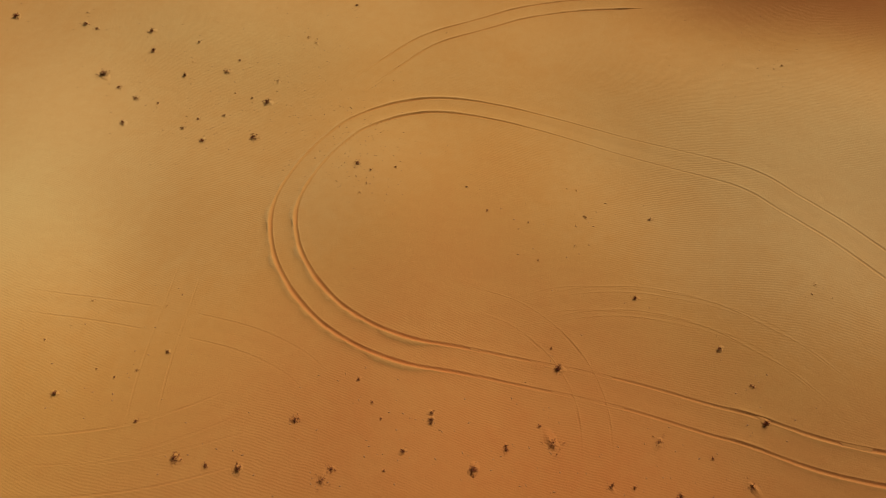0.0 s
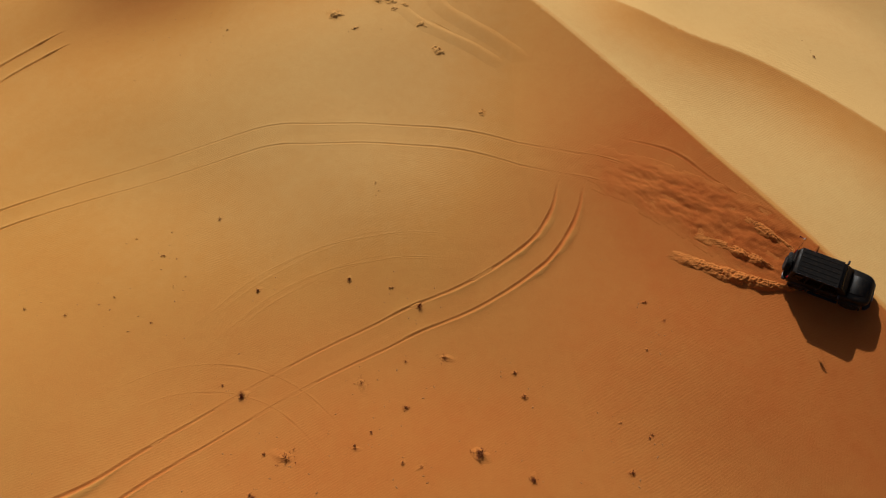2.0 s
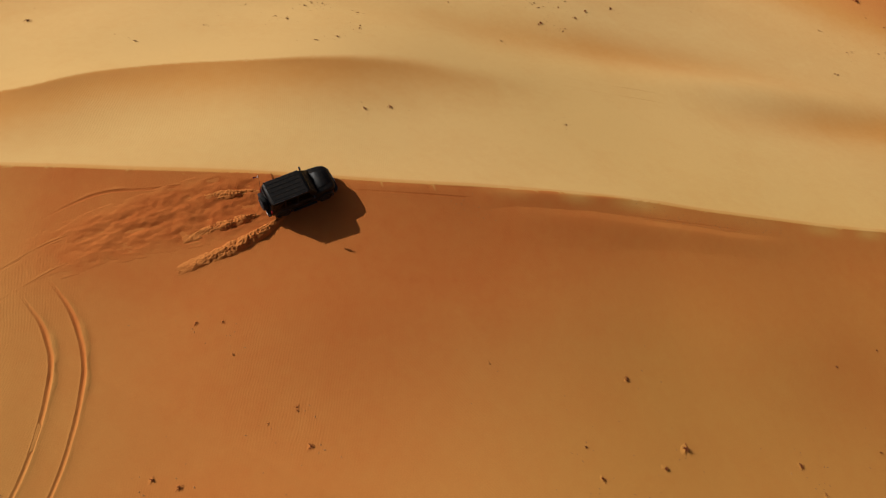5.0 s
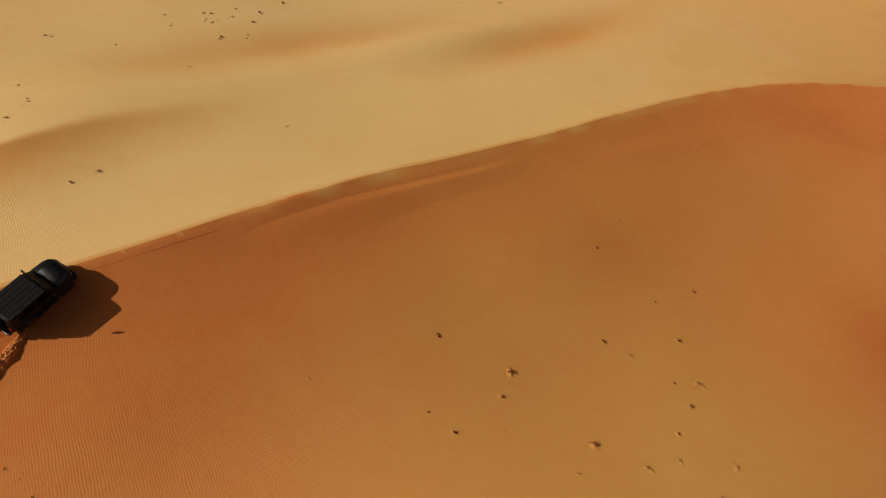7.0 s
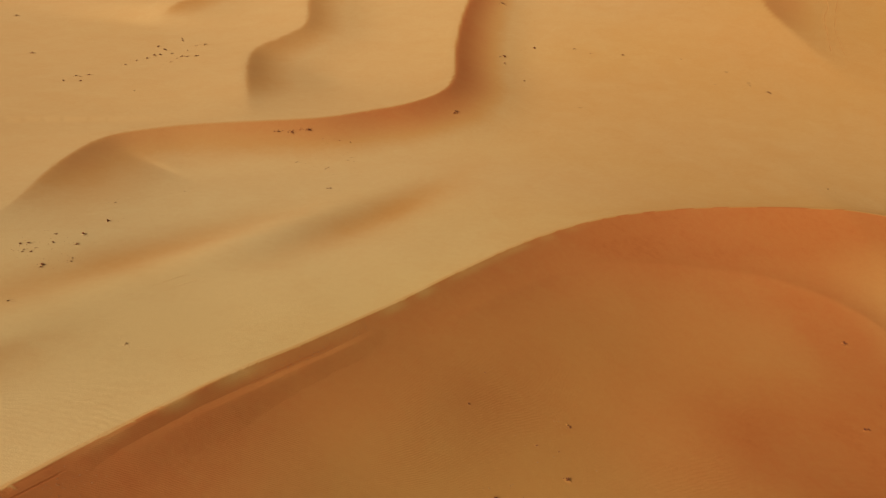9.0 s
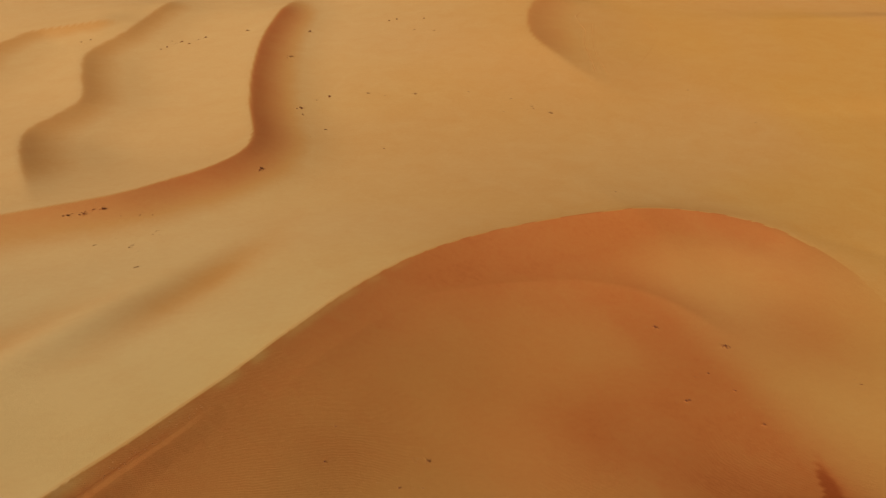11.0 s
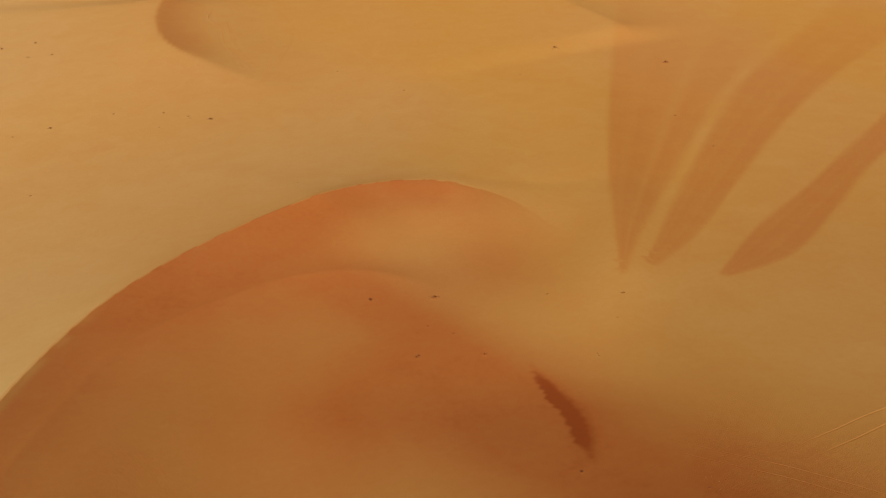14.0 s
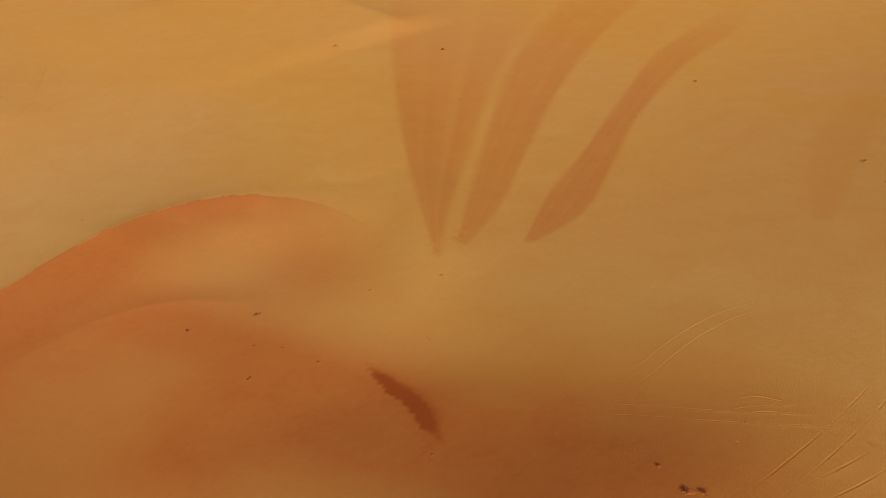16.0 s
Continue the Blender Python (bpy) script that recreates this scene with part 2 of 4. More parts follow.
def height(x, y):
    x, y = np.asarray(x, float), np.asarray(y, float)
    shape = x.shape
    x, y = x.ravel(), y.ravel()
    along, side = beside(MAIN, x, y, 110)
    far = np.abs(side)
    wind = (1.0 - 0.22 * far / (far + 5)) * np.exp(-(far / 34.0) ** 1.5) * (1 - smooth(50, 100, far))
    rise = crest_height(along) * wind
    lee = np.nonzero((side > 0) & (far < 40))[0]
    steep = strongest(MAIN, x[lee], y[lee], crest_height(np.linspace(0, 1, len(MAIN))), lambda d: np.exp(-d / 13.0) * (1 - smooth(8, 26, d)))
    flare = strongest(MAIN, x[lee], y[lee], 5.6 * (1 - smooth(0.08, 0.24, np.linspace(0, 1, len(MAIN)))), lambda d: np.exp(-d / 22.0) * (1 - smooth(16, 38, d)))
    rise[side > 0] = 0
    near, at = far[lee], along[lee]
    own = np.maximum(crest_height(at) * np.exp(-near / 13.0) * (1 - smooth(8, 26, near)), 5.6 * (1 - smooth(0.08, 0.24, at)) * np.exp(-near / 22.0) * (1 - smooth(16, 38, near)))
    rise[lee] = np.maximum(own, np.maximum(steep, flare))
    tail = np.nonzero((side < 0) & (far < 40) & (along > 0.85))[0]
    rise[tail] = np.maximum(rise[tail], strongest(MAIN, x[tail], y[tail], crest_height(np.linspace(0, 1, len(MAIN))), lambda d: np.exp(-d / 13.0) * (1 - smooth(8, 26, d))))
    z = base(x, y) + rise
    z = z + swell(x, y) * (0.35 + 0.65 * smooth(-15, 10, y)) * smooth(0.5, 9.0, far) * (1 - 0.88 * smooth(40, 75, np.hypot(x, y)))
    for curve, tall, lee, wind, _ in DUNES:
        along, side = beside(curve, x, y, 2.8 * wind)
        ends = dune_ends(tall, along)
        soft = 0.05 + 1.6 * smooth(0.5, 0.9, along) if tall == 1.0 else 0.04 * lee + 0.0022 * np.hypot(x, y)
        d = np.sqrt(side * side + soft * soft) - soft
        z = z + (0.8 if tall > 4 else 1.0) * tall * ends * np.where(side > 0, np.exp(-d / lee) * (1 - smooth(1.2 * lee, 2.8 * lee, d)), np.exp(-d / wind) * (1 - smooth(1.2 * wind, 2.7 * wind, d)))
    for at, tall, wide, long, turn in SWELLS:
        z = z + tall * blob(x, y, at, wide, long, turn)
    return z.reshape(shape)


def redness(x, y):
    """How red, and so how dark, the sand is: redder on the avalanche faces, in the bowl below them and in wind-drawn
    tongues, with some slope shade put into the colour.
    """
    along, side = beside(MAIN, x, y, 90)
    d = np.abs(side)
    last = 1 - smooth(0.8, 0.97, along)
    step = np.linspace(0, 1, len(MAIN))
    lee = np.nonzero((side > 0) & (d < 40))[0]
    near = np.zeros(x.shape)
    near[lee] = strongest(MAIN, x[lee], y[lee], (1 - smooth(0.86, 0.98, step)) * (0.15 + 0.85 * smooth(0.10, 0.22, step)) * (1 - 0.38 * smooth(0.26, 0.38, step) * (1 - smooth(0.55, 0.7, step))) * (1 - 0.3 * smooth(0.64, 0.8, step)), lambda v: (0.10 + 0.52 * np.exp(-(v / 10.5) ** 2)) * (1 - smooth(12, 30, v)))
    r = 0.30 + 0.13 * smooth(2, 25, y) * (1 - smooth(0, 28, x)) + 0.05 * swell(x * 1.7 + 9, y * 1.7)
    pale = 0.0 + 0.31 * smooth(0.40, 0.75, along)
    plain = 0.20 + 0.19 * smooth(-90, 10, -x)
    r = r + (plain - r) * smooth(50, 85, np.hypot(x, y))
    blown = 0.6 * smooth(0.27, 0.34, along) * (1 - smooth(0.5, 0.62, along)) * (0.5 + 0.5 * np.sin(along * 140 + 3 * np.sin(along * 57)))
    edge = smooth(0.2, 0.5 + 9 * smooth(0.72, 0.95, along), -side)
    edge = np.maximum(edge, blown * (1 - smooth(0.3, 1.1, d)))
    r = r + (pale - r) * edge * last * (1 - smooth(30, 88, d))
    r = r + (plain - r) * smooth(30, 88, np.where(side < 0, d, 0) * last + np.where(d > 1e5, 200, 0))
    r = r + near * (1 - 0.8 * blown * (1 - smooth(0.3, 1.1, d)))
    # the bowl's red, plus the shade of its slopes put into the colour
    r = r + 0.25 * blob(x, y, (-10, -50), 8, 13, 60) + 0.16 * blob(x, y, (-18, -36), 6, 12, 120) + 0.22 * blob(x, y, (-25, -18), 6, 14, 125) + 0.30 * blob(x, y, (2, -52), 16, 28, 80) + 0.42 * blob(x, y, (-28, -26), 15, 26, 120) + 0.12 * blob(x, y, (8, -2), 18)
    # patches of tone; (28, 48), (2, 9), (5, 13) and (10, 9) stand for slope shade
    r = r - 0.36 * blob(x, y, (-29, 31), 9, 12, 70) + 0.26 * blob(x, y, (2, 9), 13, 24, 0) - 0.24 * blob(x, y, (25, 27), 13) + 0.10 * blob(x, y, (-2, 26), 9) + 0.07 * blob(x, y, (10, 9), 9, 14, 0) - 0.12 * blob(x, y, (-10, 30), 14) + 0.45 * blob(x, y, (28, 48), 6, 11, -35) - 0.2 * blob(x, y, (-17, 49), 9, 20, 0) + 0.05 * blob(x, y, (5, 13), 7, 15, 0) + 0.14 * blob(x, y, (-15, -73), 7, 13, 150) + 0.22 * blob(x, y, (31.0, 6.0), 2.6, 8.0, 92) + 0.22 * blob(x, y, (64, 22), 8, 14, 120)
    for at, tall, wide, long, turn in SWELLS[:2]:
        r = r + 0.34 * blob(x, y, at, wide, long, turn)
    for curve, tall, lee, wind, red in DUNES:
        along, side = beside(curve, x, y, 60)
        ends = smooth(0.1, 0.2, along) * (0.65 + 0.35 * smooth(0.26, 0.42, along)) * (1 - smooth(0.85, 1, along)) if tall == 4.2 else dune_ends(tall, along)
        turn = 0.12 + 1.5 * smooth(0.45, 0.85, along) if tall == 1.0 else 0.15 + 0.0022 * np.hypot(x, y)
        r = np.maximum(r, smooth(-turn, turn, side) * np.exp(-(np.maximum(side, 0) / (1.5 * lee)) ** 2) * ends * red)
    for first, second, soft_a, soft_b, strength in TONGUES:
        at_a, in_a = beside(first, x, y, 85)
        at_b, in_b = beside(second, x, y, 85)
        in_a = -in_a
        across, along = in_a / np.maximum(in_a + in_b, 0.1), 0.5 * (at_a + at_b)
        ragged = 0.3 * np.sin(along * 31) + 0.15 * np.sin(along * 73 + 2)
        wide_a, wide_b = (0.4 + soft_a * (1 - along)) * (1.0 + ragged), (0.4 + soft_b * (1 - along)) * (1.0 - ragged)
        inside = smooth(-wide_a, wide_a, in_a) * smooth(-wide_b, wide_b, in_b) * (np.abs(in_a) < 1e5) * (np.abs(in_b) < 1e5)
        u = across + 0.03 * np.sin(along * 7)
        streak = 0.80 + 0.05 * np.sin(u * 17 + 2 * along) + 0.04 * np.sin(u * 33 + 3 * along + 1) - (0.22 if soft_b > 3.5 else 0.06) * np.exp(-((u - 0.62) / 0.07) ** 2)
        r = r + 0.64 * strength * inside * streak * smooth(0.0, 0.75, along) ** 0.8 * (1 - smooth(0.992, 1.0, along))
    along, side = beside(DRIFT, x, y, 30)
    r = r + 0.26 * np.exp(-(side / 5.5) ** 2) * smooth(0, 0.3, along) * (1 - smooth(0.8, 1, along)) + 0.22 * blob(x, y, (-31, -72), 7, 12, 80)
    r = np.minimum(r, 0.82)
    # the scarp: red sand and its shade, by colour only, no step in height
    along, side = beside(SCARP, x, y, 12)
    lens = smooth(0.05, 0.35, along) * (1 - smooth(0.7, 1, along))
    finger = 0.5 * np.abs(np.sin(along * 37 + 3 * np.sin(along * 17))) ** 0.5 + 0.4 * np.sin(along * 23 + 2 * np.sin(along * 61)) + 0.2 * np.sin(along * 141)
    r = r + 0.34 * lens * (1 - smooth(-0.5, 0.4, side - 0.3 * lens + 0.4 * finger)) * np.exp(-(np.minimum(side, 0) / (0.3 + 1.0 * lens)) ** 2)
    return np.clip(r, 0, 1)


def crest_reach(turn):
    """How far out the main crest lies in a direction (degrees to the left of +y), so that a row of the sheet's vertices runs along it."""
    a = np.degrees(np.arctan2(-MAIN[:, 0], MAIN[:, 1]))
    a = np.where(a > 60, a - 360, a)
    use = (a < -50) & (a > -208.3)
    keys = np.concatenate([[-256, -235], a[use][::-1], [0, 48, 104]])
    vals = np.concatenate([[60, 75], np.hypot(MAIN[use, 0], MAIN[use, 1])[::-1], [46, 46, 60]])
    return np.interp(turn, keys, vals)


def ground_sheet():
    turn = np.concatenate([np.arange(-255, 48, 0.25), np.arange(48, 105, 3.0)])
    inner = 1 - (1 - np.linspace(0.045, 1, 340)) ** 1.0
    outer = [1.0]
    while outer[-1] < 130:
        q = outer[-1]
        outer.append(q + q * (0.0045 if q < 2.9 else 0.009 if q < 7 else 0.07))
    rings = np.concatenate([inner, np.array(outer[1:])])
    reach = crest_reach(turn)
    n, m = len(turn), len(rings)
    a = np.radians(turn)
    x, y = (-np.sin(a)[None, :] * rings[:, None] * reach[None, :]).ravel(), (np.cos(a)[None, :] * rings[:, None] * reach[None, :]).ravel()
    z = height(x, y)
    # where the crest runs out it is worn round
    along, side = beside(MAIN, x, y, 8)
    worn = np.nonzero((along > 0.8) & (np.abs(side) < 7))[0]
    round_off = [(1.3 * k * math.cos(v), 1.3 * k * math.sin(v)) for k in (0.6, 1.3) for v in np.arange(5) * math.pi / 2.5]
    mean = sum(height(x[worn] + dx, y[worn] + dy) for dx, dy in round_off) / len(round_off)
    share = smooth(0.8, 0.9, along[worn]) * (1 - smooth(3, 7, np.abs(side[worn])))
    z[worn] += (mean - z[worn]) * share
    co = np.vstack([np.column_stack([x, y, z]), [[0, 0, height([0.0], [0.0])[0]]]])
    i, j = np.meshgrid(np.arange(m - 1), np.arange(n), indexing="ij")
    k = (j + 1) % n
    quads = np.stack([i * n + j, i * n + k, (i + 1) * n + k, (i + 1) * n + j], -1).reshape(-1, 4)[:, ::-1]
    tris = np.stack([np.full(n, n * m), (np.arange(n) + 1) % n, np.arange(n)], -1)[:, ::-1]
    mesh = bpy.data.meshes.new("ground")
    mesh.vertices.add(len(co))
    mesh.vertices.foreach_set("co", co.ravel())
    mesh.loops.add(quads.size + tris.size)
    mesh.loops.foreach_set("vertex_index", np.concatenate([quads.ravel(), tris.ravel()]))
    mesh.polygons.add(len(quads) + len(tris))
    mesh.polygons.foreach_set("loop_start", np.concatenate([np.arange(len(quads)) * 4, quads.size + np.arange(len(tris)) * 3]))
    mesh.update(calc_edges=True)
    mesh.polygons.foreach_set("use_smooth", np.ones(len(mesh.polygons), bool))
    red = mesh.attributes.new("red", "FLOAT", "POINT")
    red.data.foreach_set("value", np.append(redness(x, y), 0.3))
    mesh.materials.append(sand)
    return new("ground", mesh)


ground = tagged(ground_sheet(), "wind-blown orange desert sand rising into dunes", "ground", kind="structure")


# ---- tyre tracks, pressed into the sheet: each rut is a narrow groove between two low shoulders ----
def strip(rows, name, parent=None, wobble=0.0):
    """A mesh from rows of points (rows x across x 3), shaded smooth, in the sand's material."""
    n, m = rows.shape[:2]
    i, j = np.meshgrid(np.arange(n - 1), np.arange(m - 1), indexing="ij")
    a = i * m + j
    faces = np.stack([a, a + 1, a + m + 1, a + m], -1).reshape(-1, 4)
    mesh = bpy.data.meshes.new(name)
    mesh.from_pydata(rows.reshape(-1, 3).tolist(), [], faces.tolist())
    mesh.polygons.foreach_set("use_smooth", np.ones(len(mesh.polygons), bool))
    flat = rows.reshape(-1, 3)
    red = mesh.attributes.new("red", "FLOAT", "POINT")
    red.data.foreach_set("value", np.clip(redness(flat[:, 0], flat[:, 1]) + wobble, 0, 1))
    mesh.materials.append(sand)
    mesh.update()
    ob = new(name, mesh)
    ob.parent = parent
    return ob


def sides(line):
    along = np.gradient(line, axis=0)
    along /= np.maximum(np.linalg.norm(along, axis=1), 1e-6)[:, None]
    return np.column_stack([along[:, 1], -along[:, 0]])


def wander(rough, n, over):
    return np.convolve(rough.normal(0, 1, n + over - 1), np.ones(over) / over, "valid")


def rut(line, depth, parent, lift_by):
    """One rut along a line of x, y: a narrow steep-walled groove, with a ragged bank thrown up on the outer side of each bend; depth: how strong it is at each point."""
    n = len(line)
    right = sides(line)
    rough = np.random.RandomState(n)
    ends = np.minimum(1, np.minimum(np.arange(n), np.arange(n)[::-1]) / 25.0)
    strong = np.clip(depth * ends * (1 + 0.8 * wander(rough, n, 31)), 0, 1.6)
    way = np.unwrap(np.arctan2(np.gradient(line[:, 1]), np.gradient(line[:, 0])))
    bent = np.convolve(np.pad(np.gradient(way) / 0.14, 12, "edge"), np.ones(25) / 25, "valid")
    floor = 0.030 + 0.025 * strong
    wall = 0.030 + 0.060 * strong
    zero = np.zeros(n)
    deep = -0.065 * strong * (1 + 0.4 * wander(rough, n, 9))
    half = zero + 0.62
    halves = []
    for hand in (-1, 1):
        outer = np.clip(hand * bent / 0.07, 0, 1)
        high = strong * (0.012 + 0.060 * outer) * np.clip(1 + 0.6 * wander(rough, n, 5) + 0.9 * wander(rough, n, 17), 0.2, 1.8)
        broad = np.clip(0.05 + 0.18 * strong * outer * (1 + 0.9 * wander(rough, n, 5)), 0.04, 0.30)
        halves.append((floor + wall, high, broad))
    (a, high_a, broad_a), (b, high_b, broad_b) = halves
    at = [-half - 0.30, -half, -a - broad_a - 0.10, -a - broad_a, -a - 0.35 * broad_a, -a, -floor, floor, b, b + 0.35 * broad_b, b + broad_b, b + broad_b + 0.10, half, half + 0.30]
    lift = [zero - 0.004, zero, zero, 0.35 * high_a, high_a, 0.7 * high_a, deep, deep, 0.7 * high_b, high_b, 0.35 * high_b, zero, zero, zero - 0.004]
    at, lift = np.column_stack(at), np.column_stack(lift)
    lift[:, 1:-1] += 0.002
    lift[:, 2:-2] += lift_by
    at[:, 2:-2] += (wander(rough, n, 25) * 0.06)[:, None]
    out = np.zeros((n, at.shape[1], 3))
    out[:, :, 0] = line[:, None, 0] + right[:, None, 0] * at
    out[:, :, 1] = line[:, None, 1] + right[:, None, 1] * at
    out[:, :, 2] = height(out[:, :, 0], out[:, :, 1]) + lift
    # the groove is coloured redder and darker, the banks paler
    turned = np.zeros(at.shape)
    turned[:, 6:8] = 0.20 * strong[:, None]
    turned[:, 5] = turned[:, 8] = 0.12 * strong
    turned[:, 3:5] = -(1.6 * high_a)[:, None]
    turned[:, 9:11] = -(1.6 * high_b)[:, None]
    return strip(out, "tyre_rut", parent, turned.ravel())


def sand_bank(points, tall, wide):
    """A low rounded bank of sand pushed up along a line, uneven, fading at both ends."""
    line = spline(points, 0.2)
    n = len(line)
    right = sides(line)
    rough = np.random.RandomState(n + 1)
    ends = np.sin(np.linspace(0, math.pi, n)) ** 1.1
    high = tall * ends * (1 + 1.2 * wander(rough, n, 61))
    reach, shape = np.array([-1.0, -0.75, -0.5, -0.2, 0, 0.5, 1.1, 1.8, 2.6]) * wide, np.array([0, 0.08, 0.4, 0.85, 1, 0.82, 0.46, 0.14, 0])
    at = reach[None, :] * (1 + 0.9 * wander(rough, n, 61)[:, None]) + wander(rough, n, 61)[:, None] * 0.5 * wide
    out = np.zeros((n, len(reach), 3))
    out[:, :, 0] = line[:, None, 0] + right[:, None, 0] * at
    out[:, :, 1] = line[:, None, 1] + right[:, None, 1] * at
    lift = shape[None, :] * np.maximum(high, 0)[:, None]
    lift[:, 1:-1] += 0.010 - 0.03 * (1 - np.clip(ends * 3, 0, 1))[:, None]
    lift[:, 0] = lift[:, -1] = -0.02
    out[:, :, 2] = height(out[:, :, 0], out[:, :, 1]) + lift
    return strip(out, "sand_bank", ground)


TRACKS = []


def tyre_track(points, depth, half):
    line = spline(points, 0.14)
    strong = np.interp(np.linspace(0, 1, len(line)), np.linspace(0, 1, len(depth)), depth)
    right = sides(line)
    for side in ((-half, half) if half else (0.0,)):
        rut(line + right * side, strong, ground, 0.004 if not TRACKS else 0.0006 * (len(TRACKS) % 6))
    thin = 3 if len(line) > 30 else 1
    TRACKS.append((line[::thin], half))


def dig_for_tracks():
    """The sheet is let down under the middle of each rut, so that the groove lies below the level of the sand."""
    mesh = ground.data
    co = np.zeros(len(mesh.vertices) * 3)
    mesh.vertices.foreach_get("co", co)
    co = co.reshape(-1, 3)
    for line, half in TRACKS:
        along, side = beside(line, co[:, 0], co[:, 1], 1.6)
        off = np.abs(np.abs(side) - half)
        co[:, 2] -= 0.12 * (1 - smooth(0.18, 0.46, off)) * smooth(0.7, 1.9, np.minimum(along, 1 - along) * np.linalg.norm(np.diff(line, axis=0), axis=1).sum())
    mesh.vertices.foreach_set("co", co.ravel())
    mesh.update()


# The line between two ruts, how deep they are along it, half the distance between them (0: a single rut).
tyre_track([(31.2, -0.5), (31.2, 3.8), (30.5, 11.9), (29.2, 16.0), (26.9, 21.3), (23.7, 25.5), (20.7, 28.9), (17.9, 31.9), (10.6, 36.6), (5.8, 38.8), (0.6, 40.1), (-2.6, 39.9), (-5.7, 38.4), (-7.5, 36.4), (-8.9, 34.0), (-9.8, 31.5), (-9.9, 29.4), (-9.4, 27.2), (-8.4, 25.2), (-6.7, 23.1), (-4.5, 21.5), (-2.0, 20.5), (1.1, 20.0), (5.1, 19.2), (9.5, 18.0), (13.6, 16.5), (15.6, 15.8), (18.5, 14.5), (21.6, 13.6), (24.3, 13.2), (26.6, 13.5), (28.2, 14.2), (29.4, 14.8)],
           [0.8, 0.56, 0.48, 0.41, 0.34, 0.29, 0.26, 0.25, 0.25, 0.23, 0.21, 0.18, 0.16, 0.14, 0.12, 0.17, 0.26, 0.43, 0.66, 0.75, 0.61, 0.42, 0.45, 0.8, 1.04, 1.1, 1.03, 0.84, 0.64, 0.48, 0.37, 0.3, 0.33, 0.35, 0.46, 0.64, 0.78, 0.8, 0.5], 0.78)
tyre_track([(-6.6, 42.1), (-4.0, 45.2), (-1.1, 48.1), (2.9, 50.0), (6.9, 51.7), (10.9, 52.3), (15.1, 51.9), (16.8, 51.4)],
           [0.1, 0.4, 0.5, 0.5, 0.5, 0.6, 0.7], 0.78)
tyre_track([(-25.5, 23.9), (-20.6, 23.4), (-15.4, 22.3), (-11.0, 21.1), (-8.1, 19.7), (-6.0, 17.8)],
           [0.09, 0.11, 0.11, 0.09, 0.08, 0.04], 0.78)
tyre_track([(-22.0, 14.6), (-18.7, 14.9), (-15.8, 15.4), (-13.1, 16.3), (-10.4, 17.5)],
           [0.14, 0.17, 0.17, 0.14, 0.07], 0.78)
tyre_track([(-21.5, 13.2), (-18.0, 13.3), (-14.5, 13.7), (-11.3, 14.5), (-8.1, 15.5)],
           [0.14, 0.14, 0.14, 0.1, 0.06], 0.78)
tyre_track([(-14.9, 28.0), (-15.2, 24.2), (-15.4, 21.2), (-15.5, 18.4), (-15.4, 15.0)],
           [0.04, 0.08, 0.1, 0.12, 0.12], 0.78)
tyre_track([(0.5, 24.2), (3.8, 23.1), (5.9, 21.4), (7.2, 19.3), (7.8, 16.7), (7.7, 13.5)],
           [0.03, 0.08, 0.14, 0.15, 0.14, 0.08], 0.78)
tyre_track([(1.2, 22.2), (5.4, 23.1), (10.2, 23.3), (14.6, 22.0), (17.9, 19.8), (20.1, 17.5), (21.9, 15.2)],
           [0.03, 0.08, 0.1, 0.1, 0.1, 0.1, 0.1], 0.78)
tyre_track([(4.4, 22.9), (7.7, 23.7), (11.5, 23.5), (15.4, 21.8), (18.9, 18.7), (21.3, 15.6)],
           [0.07, 0.1, 0.1, 0.1, 0.08, 0.03], 0.78)
tyre_track([(4.0, 22.9), (6.6, 23.8), (9.9, 23.6), (13.7, 22.7), (17.2, 20.7), (19.7, 18.0)],
           [0.07, 0.1, 0.1, 0.08, 0.08, 0.03], 0.78)
tyre_track([(48.2, -23.0), (46.7, -28.5), (45.7, -34.1), (44.2, -38.6)],
           [0.1, 0.2, 0.2, 0.1], 0.78)
tyre_track([(-35.4, -25.5), (-41.1, -26.4), (-47.3, -27.3), (-53.3, -27.1), (-58.2, -25.6), (-60.2, -24.5)],
           [0.06, 0.25, 0.3, 0.28, 0.12, 0.05], 0.78)
tyre_track([(-31.7, -10.9), (-37.8, -11.2), (-44.0, -11.6), (-51.0, -12.3)],
           [0.3, 0.4, 0.4, 0.4], 0.78)
tyre_track([(-33.8, -9.4), (-38.1, -8.8), (-42.4, -8.4)],
           [0.4, 0.45, 0.4], 0.78)
tyre_track([(-25.5, -34.1), (-29.7, -28.4), (-34.1, -23.5), (-37.7, -18.6), (-41.5, -14.4), (-46.5, -10.2)],
           [0.06, 0.12, 0.14, 0.25, 0.4, 0.4], 0.78)
tyre_track([(31.8, -1.6), (30.6, -9.1), (29.5, -16.6), (27.8, -24.8), (25.9, -33.4)],
           [0.15, 0.25, 0.25, 0.25, 0.2], 0)
tyre_track([(-0.3, -237.0), (1.3, -226.7), (-1.7, -215.1), (-1.8, -202.9), (-4.1, -186.0), (-5.5, -174.9)],
           [0.8, 0.8, 0.8, 0.8, 0.8, 0.8], 0)
tyre_track([(-3.6, -225.1), (-4.0, -209.7), (-5.1, -193.9), (-8.8, -175.3)],
           [0.7, 0.7, 0.7, 0.7], 0)
tyre_track([(-16.4, -231.0), (-21.5, -227.9), (-22.4, -215.5), (-18.7, -197.3), (-13.4, -180.3)],
           [0.5, 0.5, 0.5, 0.5, 0.5], 0)
